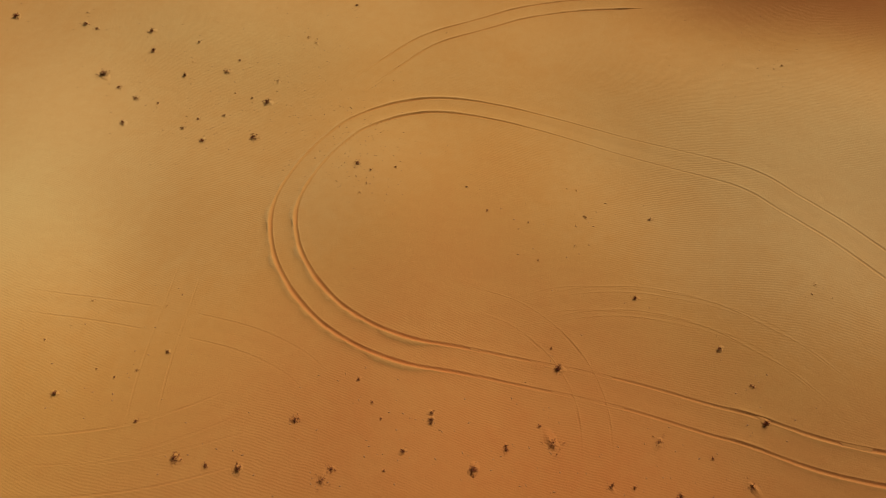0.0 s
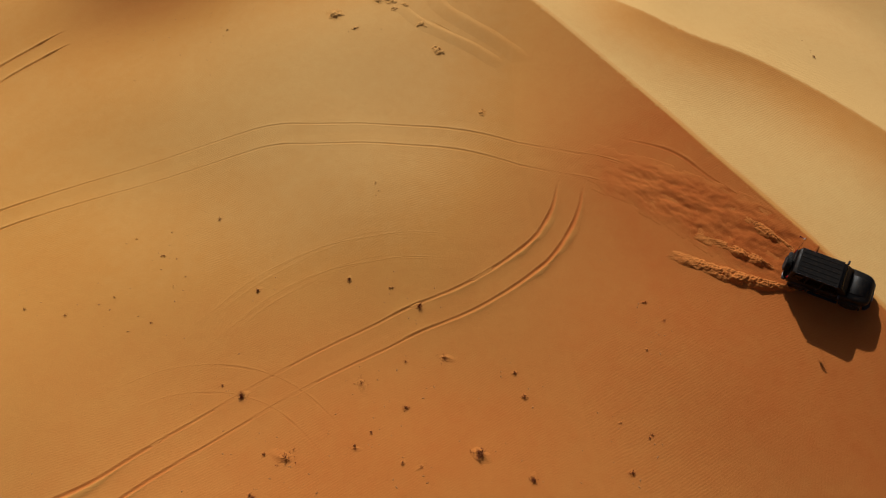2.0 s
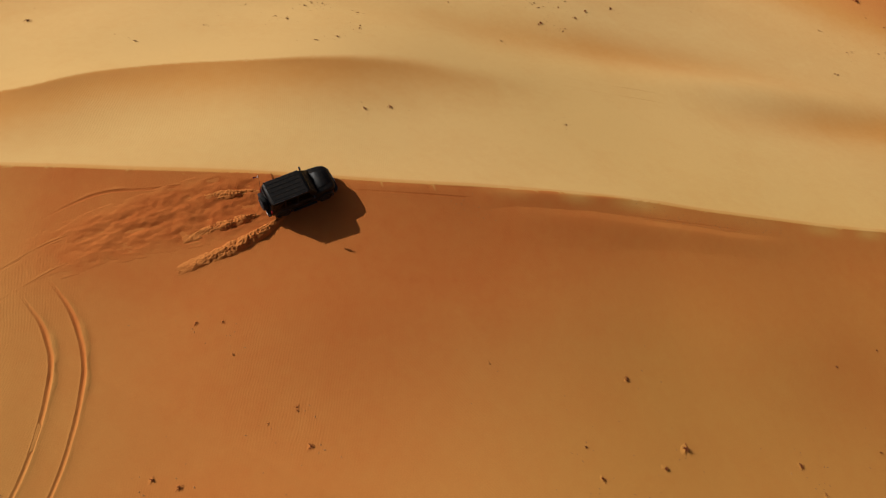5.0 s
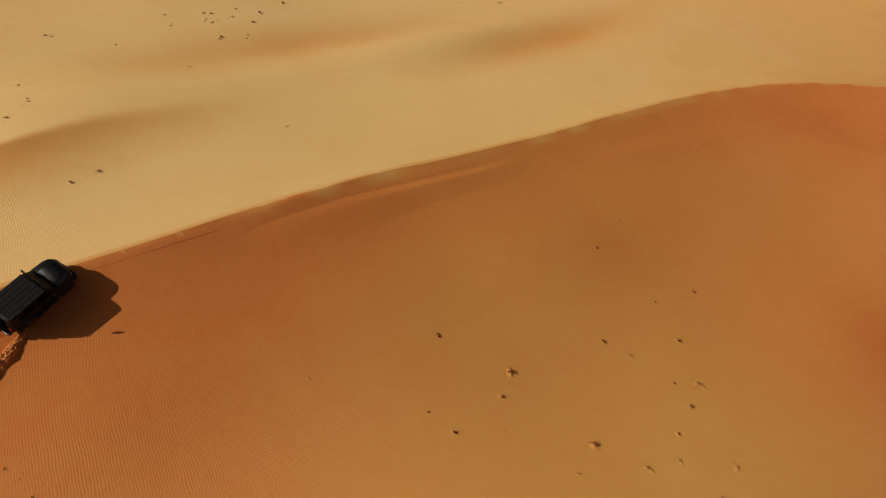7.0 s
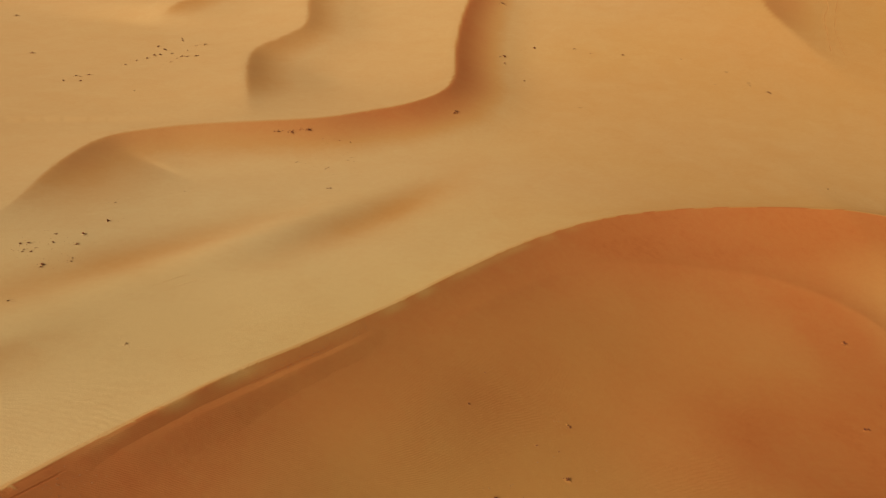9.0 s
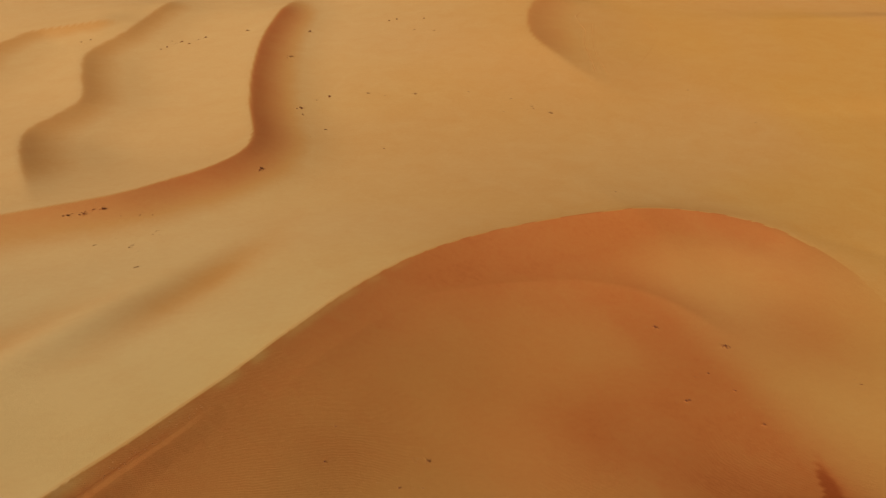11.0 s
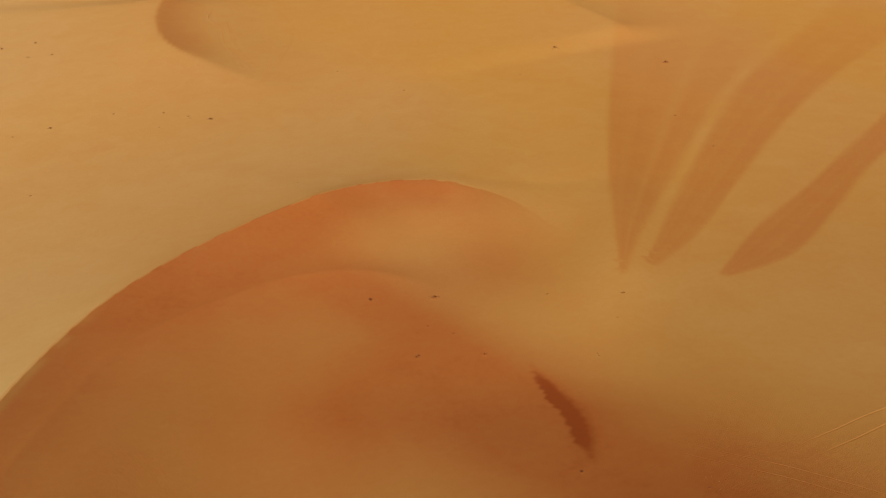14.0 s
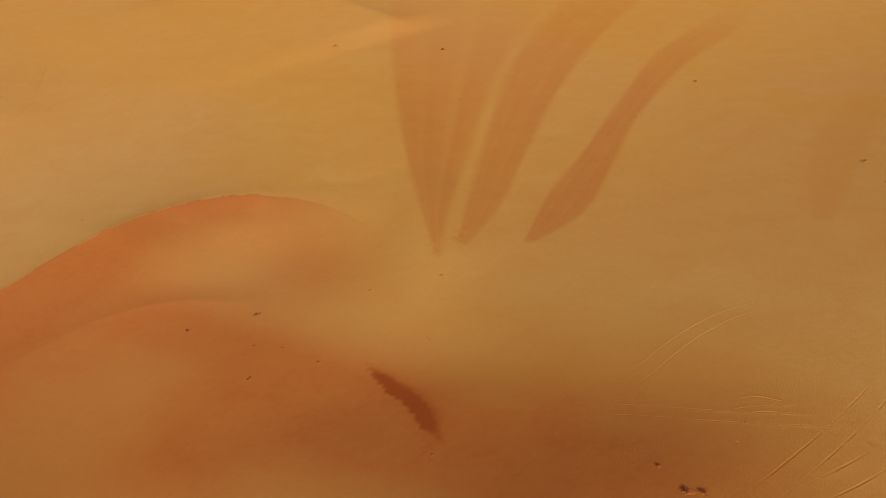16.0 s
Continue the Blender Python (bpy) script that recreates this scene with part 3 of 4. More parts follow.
tyre_track([(32.5, 14.0), (33.4, 10.7), (33.2, 7.8), (33.0, 4.8), (32.6, 1.9)],
           [0.25, 0.35, 0.4, 0.4, 0.3], 0)
tyre_track([(29.6, 17.5), (30.9, 13.1), (31.6, 8.2), (31.9, 4.6), (32.0, 2.1)],
           [0.15, 0.3, 0.4, 0.5, 0.5], 0)
tyre_track([(29.0, 12.6), (29.5, 9.2), (29.6, 5.7), (30.0, 2.2)],
           [0.15, 0.3, 0.4, 0.4], 0)
tyre_track([(29.9, 11.4), (30.4, 7.9), (30.6, 4.4), (30.9, 2.0)],
           [0.15, 0.35, 0.5, 0.5], 0)
tyre_track([(36.4, 15.7), (35.5, 15.9), (35.0, 16.0)],
           [0.5, 0.6, 0.3], 0)
tyre_track([(35.3, 12.6), (34.7, 12.8), (34.3, 12.9)],
           [0.5, 0.6, 0.3], 0)
tyre_track([(35.0, 13.5), (34.6, 13.6)],
           [0.5, 0.6, 0.3], 0)
tyre_track([(36.9, 18.3), (36.5, 18.3)],
           [0.5, 0.6, 0.3], 0)
tyre_track([(38.6, 26.4), (38.0, 26.5)],
           [0.5, 0.6, 0.3], 0)
tyre_track([(34.7, 30.3), (34.8, 28.2), (35.0, 26.2)],
           [0.3, 0.6, 0.3], 0)
tyre_track([(33.1, 30.8), (33.2, 28.7), (33.4, 26.4)],
           [0.3, 0.6, 0.3], 0)
tyre_track([(-38.4, -18.4), (-40.6, -17.3), (-42.7, -15.9), (-45.2, -14.7)],
           [0.3, 0.5, 0.5, 0.3], 0)
tyre_track([(-38.6, -17.4), (-40.9, -16.2), (-42.5, -14.5), (-44.2, -13.7)],
           [0.3, 0.5, 0.5, 0.3], 0)
tyre_track([(-41.0, -18.5), (-42.6, -17.6), (-43.4, -15.8), (-44.3, -14.6)],
           [0.3, 0.5, 0.5, 0.3], 0)
tyre_track([(-38.5, -16.4), (-40.5, -15.1), (-42.7, -13.8)],
           [0.3, 0.5, 0.5, 0.3], 0)
sand_bank([(29.3, -11.5), (29.1, -13.6), (28.4, -18.0), (27.4, -23.6), (25.7, -31.0), (24.6, -36.8)], 0.15, 0.8)
sand_bank([(30.7, -11.0), (30.3, -14.7), (29.7, -19.8), (29.1, -24.4)], 0.09, 0.55)
sand_bank([(36.4, 34), (34.9, 30.4), (34.8, 27.9), (34.9, 25.2), (34.6, 22)], 0.07, 0.35)
sand_bank([(33.2, 34), (32.7, 30.8), (33.0, 28.2), (33.3, 26.3), (33.4, 23)], 0.06, 0.35)
def churned_sand(centre, half, seed):
    """A broad trail of sand that spinning wheels have torn up: low, ragged, drawn out along the way of the car."""
    line = spline(centre, 0.09)
    right = sides(line)
    n, across = len(line), 53
    u = np.linspace(-1, 1, across)
    wide = half * (1 - 0.45 * np.linspace(0, 1, n)) * np.minimum(1, 0.75 + np.linspace(0, 1, n))
    px = line[:, None, 0] + right[:, None, 0] * u[None] * wide[:, None]
    py = line[:, None, 1] + right[:, None, 1] * u[None] * wide[:, None]
    rag = np.array([[noise.fractal(Vector((u[b] * 3.2, 0.16 * a * 0.35, seed)), 0.8, 2.1, 5) for b in range(across)] for a in range(n)])
    crumb = np.array([[noise.fractal(Vector((u[b] * 9.0, 0.09 * a * 2.6, seed + 5)), 0.6, 2.2, 3) for b in range(across)] for a in range(n)])
    fade = (1 - smooth(0.55, 1.0, np.abs(u)[None] + 0.25 * rag)) * (1 - smooth(0.5, 1.0, np.linspace(0, 1, n)))[:, None]
    lift = fade * (0.055 + 0.11 * rag + 0.025 * crumb)
    lift = np.where(fade > 0.02, np.maximum(lift, -0.02), -0.02) + 0.006
    lift[0] = lift[-1] = -0.05
    lift[:, 0] = lift[:, -1] = -0.05
    return strip(np.stack([px, py, height(px, py) + lift], -1), "churned_sand", ground, (0.10 * fade).ravel())


churned_sand([(31.6, 0.5), (31.4, 4.0), (31.1, 8.0), (30.6, 12.0), (29.9, 15.5)], 2.6, 4.0)
dig_for_tracks()


# Dry tufts: place and breadth in metres, patch by patch.
TUFTS_LOOP = [(-25.3, 43.8, 0.68), (-12.8, 41.2, 0.57), (-13.2, 37.5, 0.52), (-22.5, 38.6, 0.47), (-28.6, 50.1, 0.42), (-27.5, 49.5, 0.36), (-23, 49, 0.47), (-22.3, 46.6, 0.42), (-18.9, 47.5, 0.31), (-19.3, 43.8, 0.42), (-16.3, 44.3, 0.36), (-12.3, 43.5, 0.31), (-22.3, 41.2, 0.36), (-23.8, 42.4, 0.31), (-15.7, 39.9, 0.31), (-16.8, 37.4, 0.36), (-18.4, 38.5, 0.26), (-7.1, 52.8, 0.26), (-9.9, 47.7, 0.26), (-5.6, 34, 0.36), (-4.7, 33.4, 0.21), (-3.1, 33.7, 0.21), (-4.9, 32.2, 0.16), (-5.3, 31.4, 0.16), (-20.6, 40.8, 0.21), (-17.5, 39.5, 0.21), (-14, 41.7, 0.21), (-18.9, 45.3, 0.16), (-15.5, 45.6, 0.21), (-15.3, 42.2, 0.16)]
TUFTS_LOOP_B = [(-10.6, 48.4, 0.21), (-34.5, 51.1, 0.62), (-28.9, 51.6, 0.21), (-20.3, 17.8, 0.36), (-15, 20.3, 0.31), (-7.6, 16.4, 0.36), (-13.3, 14.4, 0.42), (-10.1, 13.9, 0.52), (-11.7, 14, 0.26), (-5.5, 13.9, 0.31), (-2, 14.8, 0.31), (-3.7, 17.4, 0.21), (-4.5, 18.7, 0.21), (-0.6, 16.5, 0.36), (-0.6, 16.9, 0.31), (-3.2, 16.5, 0.16), (-15.7, 16.3, 0.21), (-17.5, 18.8, 0.16), (-16.4, 19.2, 0.16), (-18.6, 19.3, 0.16), (-20.3, 23.9, 0.16), (-15.8, 23.4, 0.16), (-22, 21.1, 0.16), (6.3, 19.6, 0.42), (5.6, 15.3, 0.62), (5, 16.3, 0.21), (3.2, 15.2, 0.21), (1.5, 13.9, 0.52), (11, 15.4, 0.42), (15.1, 13.1, 0.42)]
TUFTS_LOOP_C = [(16.4, 16.1, 0.36), (8.2, 13.1, 0.26), (9.4, 13.1, 0.21), (6, 20.8, 0.16), (11, 23.7, 0.26), (14.9, 20.2, 0.31), (16.2, 18, 0.16), (13.5, 14.5, 0.16), (-5.9, 13.3, 0.47), (-2.9, 13.8, 0.16), (1.5, 32.2, 0.16), (2.8, 30.3, 0.16), (5.3, 29.4, 0.16), (8.6, 32, 0.16), (12.7, 29.2, 0.21), (8.8, 29.8, 0.16), (8, 27.6, 0.16), (5.7, 26.6, 0.13), (20.5, 23.4, 0.16), (23.4, 41, 0.21)]
TUFTS_RISE = [(11.6, 12.7, 0.26), (12.3, 8.3, 0.68), (16.4, 8.5, 0.36), (17.1, 9.7, 0.26), (9.3, 10.8, 0.26), (9.8, 10, 0.26), (3.2, 15, 0.26), (-0.6, 16.3, 0.26), (8.3, 13.2, 0.21), (28.9, 33.5, 0.21), (8.9, 29.7, 0.21), (16.1, 18.1, 0.16), (24.8, 6.6, 0.16)]
TUFTS_RIDGE = [(17, 1.9, 0.31), (13.2, 5.5, 0.36), (11.6, 12.7, 0.21), (19.2, 2.2, 0.16), (24.9, 6.5, 0.21), (24.6, 5.1, 0.16), (22.7, 4.9, 0.16), (55, -3.4, 0.31), (40.7, -6.8, 0.36), (41, -8.8, 0.31), (54.6, -23.1, 0.31), (58.9, -28.9, 0.32), (39.7, -23.1, 0.21), (50, -5.1, 0.21), (53.9, -9.4, 0.21), (62.2, -30.3, 0.28), (62.9, -29.8, 0.22), (59.7, -6.2, 0.21), (58.3, -6.9, 0.16), (19.4, -9, 0.16), (63.3, -26.3, 0.22), (58, -31.4, 0.22)]
TUFTS_WINDWARD = [(59.3, -29.3, 0.27), (50.9, 8.3, 0.31), (50, -5, 0.21), (54, -9.4, 0.21), (53.5, 3.3, 0.21), (55.8, 16.1, 0.47), (58.9, -0.3, 0.21), (59.9, -6.1, 0.26), (51.7, -64.4, 0.34), (56.5, -70.5, 0.36), (55.8, -75.1, 0.3), (61.4, -69.9, 0.3), (12.5, -19.2, 0.52), (11.6, -17.3, 0.36), (17.1, -17.3, 0.31), (11.7, -13.2, 0.21), (13.7, -12.9, 0.16), (10.1, -26.8, 0.31), (16.9, 2, 0.21), (18.7, 3.8, 0.16), (19, 2.2, 0.16), (8.2, -27.4, 0.31)]
TUFTS_FLANK = [(62.5, -36.2, 0.53), (64, -40.3, 0.49), (60.7, -34.1, 0.4), (59.2, -29.3, 0.38), (58.5, -31.9, 0.27), (62.7, -32.9, 0.29), (64.4, -34.5, 0.29), (63.2, -30.2, 0.23), (62.7, -31.1, 0.23), (51.5, -64.7, 0.34), (63.6, -26.6, 0.22), (8.3, -37.6, 0.21), (6.6, -31.8, 0.42), (3.6, -29.2, 0.52), (3, -26.9, 0.36), (4.8, -27.8, 0.26), (2.5, -24.1, 0.31), (1.5, -22.3, 0.31), (-1.3, -24.8, 0.36), (2.6, -20.2, 0.42), (5.7, -19.1, 0.57), (8.2, -27.4, 0.31), (10.2, -26.8, 0.26), (9.8, -33.7, 0.21), (13.7, -12.9, 0.21), (11.8, -13.1, 0.26), (17.2, -17.4, 0.26), (9.9, -15.5, 0.16), (-1.6, -21.8, 0.36), (5.2, -16.7, 0.21)]
TUFTS_FLANK_B = [(16.3, -38.2, 0.16), (15.7, -33.9, 0.21)]
TUFTS_FAR_PLAIN = [(56.6, -71.3, 0.29), (55.9, -76.2, 0.3), (61.3, -70.2, 0.22), (65.9, -79.1, 0.72), (67.5, -76.9, 0.64), (69.1, -75.7, 0.48), (51.7, -101.8, 0.53), (55.2, -149.1, 0.83), (47, -152.8, 0.59), (36.1, -154.3, 0.83), (42.8, -151.9, 0.47), (4.3, -148.9, 0.67), (13.7, -155.6, 0.46), (8.6, -151.9, 0.45), (34.6, -120.8, 0.39), (65.7, -52.9, 0.2), (68.4, -44.8, 0.26), (113.9, -106.4, 0.92), (109.1, -99.1, 0.65), (118.6, -99.7, 0.69), (116.9, -95.5, 0.67), (116.6, -93.2, 0.55), (120.8, -106.9, 0.59), (110.1, -93.3, 0.54), (110.2, -97.8, 0.44), (116, -79.2, 0.63), (117.4, -77.5, 0.63), (116.4, -74.2, 0.51), (113.8, -75.7, 0.51), (139.2, -84.3, 0.72)]
TUFTS_FAR_PLAIN_B = [(171.9, -103.5, 0.87), (8.3, -37.6, 0.26), (-14.1, -53.3, 0.42), (8.1, -34.3, 0.16), (50.4, -122.9, 0.3), (59, -138.2, 0.45)]
TUFTS_BOWL = [(47.4, -204, 0.76), (47.1, -215.9, 0.96), (55.4, -214.6, 0.8), (57.4, -212.9, 0.79), (41.6, -203.4, 0.6), (92.4, -188.1, 1.06), (73.8, -172.8, 1.37), (77.2, -197, 1.07), (58.4, -139.1, 0.9), (56.6, -135.3, 0.66), (57.2, -145.8, 0.58), (49.4, -128.9, 0.52), (8.2, -150.5, 0.45), (4, -148.4, 0.56), (14.6, -147.4, 0.33), (24, -158.2, 0.36), (-86.2, -170.8, 1.26), (-108.1, -151.6, 1.5), (-88.9, -117.9, 0.55), (-12.4, -68, 0.55), (-20, -65.6, 0.67), (-19.3, -56.5, 0.38), (-21, -51.3, 0.42), (-14.4, -53.5, 0.42), (-17.1, -59.2, 0.28), (-15.6, -58.2, 0.22), (-31.1, -45.8, 0.21), (-36.6, -51.6, 0.22), (-40, -56, 0.24), (-8.5, -104, 0.25)]
TUFTS_BOWL_B = [(51.7, -102.6, 0.71), (8.5, -37.7, 0.26), (-69.4, -154.9, 0.38), (-27.2, -171.9, 0.39), (-39.5, -153.2, 0.47)]
TUFTS_SOUTH = [(-133.5, -90.7, 0.71), (-103.8, -39.8, 0.75), (-31.2, -46.2, 0.21), (-85.4, -100.1, 0.4), (-27.2, -24.3, 0.21), (-28.7, -14, 0.62), (-29.4, -13.3, 0.52), (-29.7, -16.8, 0.42), (-20.4, -29.8, 0.36), (-38.7, -16.2, 0.21), (-96.4, -33.5, 0.39), (-39.8, -56, 0.24), (-32.5, -60.5, 0.3)]
TUFTS_TERRACE = [(116.6, -93.3, 0.49), (116.0, -94.7, 0.37), (116.3, -96.4, 0.62), (118.0, -99.5, 0.38), (114.9, -98.1, 0.49), (111.2, -95.9, 0.36), (111.4, -97.6, 0.6), (113.8, -101.4, 0.37), (114.9, -104.9, 0.51), (122.4, -108.3, 0.4), (121.8, -100.9, 0.64), (117.0, -91.0, 0.36), (116.3, -87.7, 0.48), (116.3, -77.6, 0.34), (116.3, -79.3, 0.58), (100.9, -76.3, 0.31)]
TUFTS_TERRACE_B = [(109.2, -173.3, 0.66), (108.4, -176.7, 0.5), (107.5, -178.3, 0.84), (110.4, -178.4, 0.51), (104.5, -176.9, 0.66), (103.6, -180.6, 0.5), (102.4, -182.5, 0.84), (109.8, -171.2, 0.49), (131.9, -169.4, 0.69), (130.4, -171.5, 0.52), (69.6, -75.3, 0.43), (68.8, -76.3, 0.26), (67.9, -76.5, 0.34), (67.6, -77.5, 0.26), (66.9, -78.4, 0.43), (59.0, -80.5, 0.25), (60.6, -79.8, 0.34), (62.8, -78.5, 0.25)]
TUFTS_SHOULDER = [(55.7, -2.5, 0.32), (59.0, -5.4, 0.27), (59.7, -7.1, 0.22), (60.9, -6.3, 0.28), (50.9, -6.9, 0.3), (53.3, -9.2, 0.26), (57.8, -10.0, 0.22), (66.4, -15.7, 0.31), (65.9, -16.0, 0.37), (65.9, -27.1, 0.32), (61.9, -20.0, 0.24), (64.6, -30.8, 0.32), (64.2, -31.4, 0.38), (39.6, -22.9, 0.23)]
TUFTS = [TUFTS_TERRACE, TUFTS_TERRACE_B, TUFTS_SHOULDER, TUFTS_LOOP, TUFTS_LOOP_B, TUFTS_LOOP_C, TUFTS_RISE, TUFTS_RIDGE, TUFTS_WINDWARD, TUFTS_FLANK, TUFTS_FLANK_B, TUFTS_FAR_PLAIN, TUFTS_FAR_PLAIN_B, TUFTS_BOWL, TUFTS_BOWL_B, TUFTS_SOUTH]


# ---- dry desert tufts, each with the little drift of sand that it has caught ----
twig_mat = material("dry_twig", (0.20, 0.050, 0.016), 0.9, 0.0, 0.2)
leaf_mat = material("withered_leaf", (0.22, 0.062, 0.020), 0.9, 0.0, 0.2)


def finished(name, bm, mat, parent=None, label="", smoothed=False):
    mesh = bpy.data.meshes.new(name)
    bm.to_mesh(mesh)
    bm.free()
    mesh.materials.append(mat)
    if smoothed:
        for p in mesh.polygons:
            p.use_smooth = True
    ob = new(name, mesh)
    ob.parent = parent
    if label:
        ob["label"] = label
    return ob


part = finished


def spray_of_twigs(rng, count, tall, spread):
    bm = bmesh.new()
    for _ in range(count):
        turn, lean = rng.uniform(0, 6.283), rng.uniform(0.2, 1.25)
        foot = Vector((rng.gauss(0, 0.12 * spread), rng.gauss(0, 0.12 * spread), -0.02))
        size, thick = tall * rng.uniform(0.5, 1.1), rng.uniform(0.010, 0.022)
        way = Vector((math.cos(turn) * math.sin(lean) * spread, math.sin(turn) * math.sin(lean) * spread, math.cos(lean) + 0.15))
        knee = foot + way * size * 0.55
        tip = knee + (way + Vector((rng.gauss(0, 0.35), rng.gauss(0, 0.35), -0.25))) * size * 0.5
        rings = []
        for at, r in ((foot, thick), (knee, thick * 0.8)):
            rings.append([bm.verts.new(at + Vector((math.cos(k * 2.094) * r, math.sin(k * 2.094) * r, 0))) for k in range(3)])
        end = bm.verts.new(tip)
        for k in range(3):
            bm.faces.new((rings[0][k], rings[0][(k + 1) % 3], rings[1][(k + 1) % 3], rings[1][k]))
            bm.faces.new((rings[1][k], rings[1][(k + 1) % 3], end))
    return bm


def leaf_clumps(rng, count, tall, spread):
    bm = bmesh.new()
    for _ in range(count):
        turn, out = rng.uniform(0, 6.283), abs(rng.gauss(0, 0.38)) * spread
        at = Vector((math.cos(turn) * out, math.sin(turn) * out, tall * rng.uniform(0.15, 0.75) * (1 - 0.5 * min(1, out))))
        for _ in range(5):
            c = at + Vector((rng.gauss(0, 0.05), rng.gauss(0, 0.05), rng.gauss(0, 0.04)))
            d = [Vector((rng.gauss(0, 0.05), rng.gauss(0, 0.05), rng.gauss(0, 0.05))) for _ in range(3)]
            bm.faces.new([bm.verts.new(c + q) for q in d])
    return bm


def drift(rng, long, seed):
    """A low mound of caught, half-crusted sand with a tail drawn out down the wind, ragged and lumpy, sunk a little at the rim."""
    bm = bmesh.new()
    rings, steps = [], 26
    for r in (0.0, 0.09, 0.18, 0.27, 0.38, 0.49, 0.62, 0.76, 0.9):
        ring = []
        for k in range(steps if r else 1):
            a = k / steps * 6.283
            far = r * (1 + (long - 1) * max(0, math.cos(a)) ** 2) * (1 + 0.22 * noise.fractal(Vector((math.cos(a) * 1.5, math.sin(a) * 1.5, seed)), 0.8, 2.1, 3))
            p = Vector((math.cos(a) * far, math.sin(a) * far * 0.8, 0))
            rag = noise.fractal(Vector((p.x * 3.4, p.y * 3.4, seed * 2.7)), 0.75, 2.2, 4)
            crust = 0.05 * (1 if rag > 0.15 else 0) * (1 - r / 0.9)
            p.z = 0.13 * max(0.0, 1 - r / 0.8) ** 1.4 + (0.10 * rag + crust) * (1 - r / 0.9) - 0.05 * (r / 0.9) ** 4
            ring.append(bm.verts.new(p))
        rings.append(ring)
    for k in range(steps):
        bm.faces.new((rings[0][0], rings[1][k], rings[1][(k + 1) % steps]))
    for a, b in zip(rings[1:], rings[2:]):
        for k in range(steps):
            bm.faces.new((a[k], b[k], b[(k + 1) % steps], a[(k + 1) % steps]))
    return bm


def tuft(seed, twigs, leaves, tall, spread, long, tone):
    rng = random.Random(seed)
    base_at = tagged(new("dry_tuft"), "withered dark brown desert tuft on a small sand drift", "shrub", "dry tufts on the sand")
    part("twigs", spray_of_twigs(rng, twigs, tall, spread), twig_mat, base_at)
    part("leaves", leaf_clumps(rng, leaves, tall, spread), leaf_mat, base_at, "brown withered leaves")
    mound = part("sand_drift", drift(rng, long, seed), sand, base_at, "low drift of orange sand", True)
    mound.data.attributes.new("red", "FLOAT", "POINT").data.foreach_set("value", np.full(len(mound.data.vertices), tone, dtype=np.float32))
    return base_at


SHAPES = [(1, 46, 26, 0.50, 0.9, 1.5), (2, 30, 44, 0.40, 1.1, 2.0), (3, 56, 22, 0.45, 0.7, 1.3), (4, 24, 16, 0.34, 1.2, 2.2), (5, 36, 50, 0.55, 0.8, 1.7)]
TONES = [0.08 * k for k in range(11)]
KINDS = [tuft(*shape, tone) for tone in TONES for shape in SHAPES]
_rng = random.Random(11)
_first = set()
for patch in TUFTS:
    for x, y, size in patch:
        tone = redness(np.array([x]), np.array([y]))[0]
        k = _rng.randrange(len(SHAPES)) + len(SHAPES) * min(range(len(TONES)), key=lambda i: abs(TONES[i] - tone))
        z, zx, zy = height([x, x + 0.6, x], [y, y, y + 0.6])
        up = Vector((-(zx - z) / 0.6, -(zy - z) / 0.6, 1)).normalized()
        m = Matrix.Translation((x, y, z)) @ up.to_track_quat("Z", "Y").to_matrix().to_4x4() @ pose(0, 0, 0, 0, 0, _rng.uniform(0, 360)) @ Matrix.Scale(size, 4)
        if k not in _first:
            KINDS[k].matrix_basis = m
            _first.add(k)
        else:
            t = copy_thing(KINDS[k], m)
            t.matrix_basis = m
for k, spare in enumerate(KINDS):
    if k not in _first:
        for child in list(spare.children):
            bpy.data.objects.remove(child)
        bpy.data.objects.remove(spare)


def litter():
    """Bits of dead twig and crumbs of crusted sand that lie about the tufts and where the tyres broke the surface."""
    rng = random.Random(21)
    spots = []
    for patch in TUFTS:
        for x, y, size in patch:
            for _ in range(4):
                r = abs(rng.gauss(0, 1.3)) + 0.3
                a = rng.uniform(0, 6.283)
                spots.append((x + math.cos(a) * r, y + math.sin(a) * r, rng.uniform(0.015, 0.05)))
    for cx, cy, wide, count in ((-6.5, 36.5, 2.6, 240), (-12, 42, 5.0, 160), (4, 12, 6.0, 90), (24, 44, 3.0, 70)):
        for _ in range(count):
            spots.append((cx + rng.gauss(0, wide), cy + rng.gauss(0, wide), rng.uniform(0.012, 0.045)))
    for _ in range(420):
        q, off = rng.random(), rng.gauss(0, 0.5)
        spots.append((29.8 - 4.6 * q ** 1.3 + off, -10 - 26 * q, rng.uniform(0.012, 0.04)))
    z = height([s[0] for s in spots], [s[1] for s in spots])
    verts, faces = [], []
    for (x, y, r), h in zip(spots, z):
        n, a, stretch = len(verts), rng.uniform(0, 3.14), rng.uniform(1, 2.6)
        c, s = math.cos(a) * r * stretch, math.sin(a) * r * stretch
        verts += [(x + c, y + s, h), (x - c, y - s, h), (x - s / stretch, y + c / stretch, h), (x + s / stretch, y - c / stretch, h), (x, y, h + r * 0.8)]
        faces += [(n, n + 2, n + 4), (n + 2, n + 1, n + 4), (n + 1, n + 3, n + 4), (n + 3, n, n + 4)]
    mesh = bpy.data.meshes.new("litter")
    mesh.from_pydata(verts, [], faces)
    mesh.materials.append(crumb_mat)
    return tagged(new("twig_litter", mesh), "bits of dead twig and crumbled sand crust", "litter", kind="stuff")


crumb_mat = material("crumb", (0.34, 0.155, 0.055), 0.95, 0.0, 0.1)
litter()


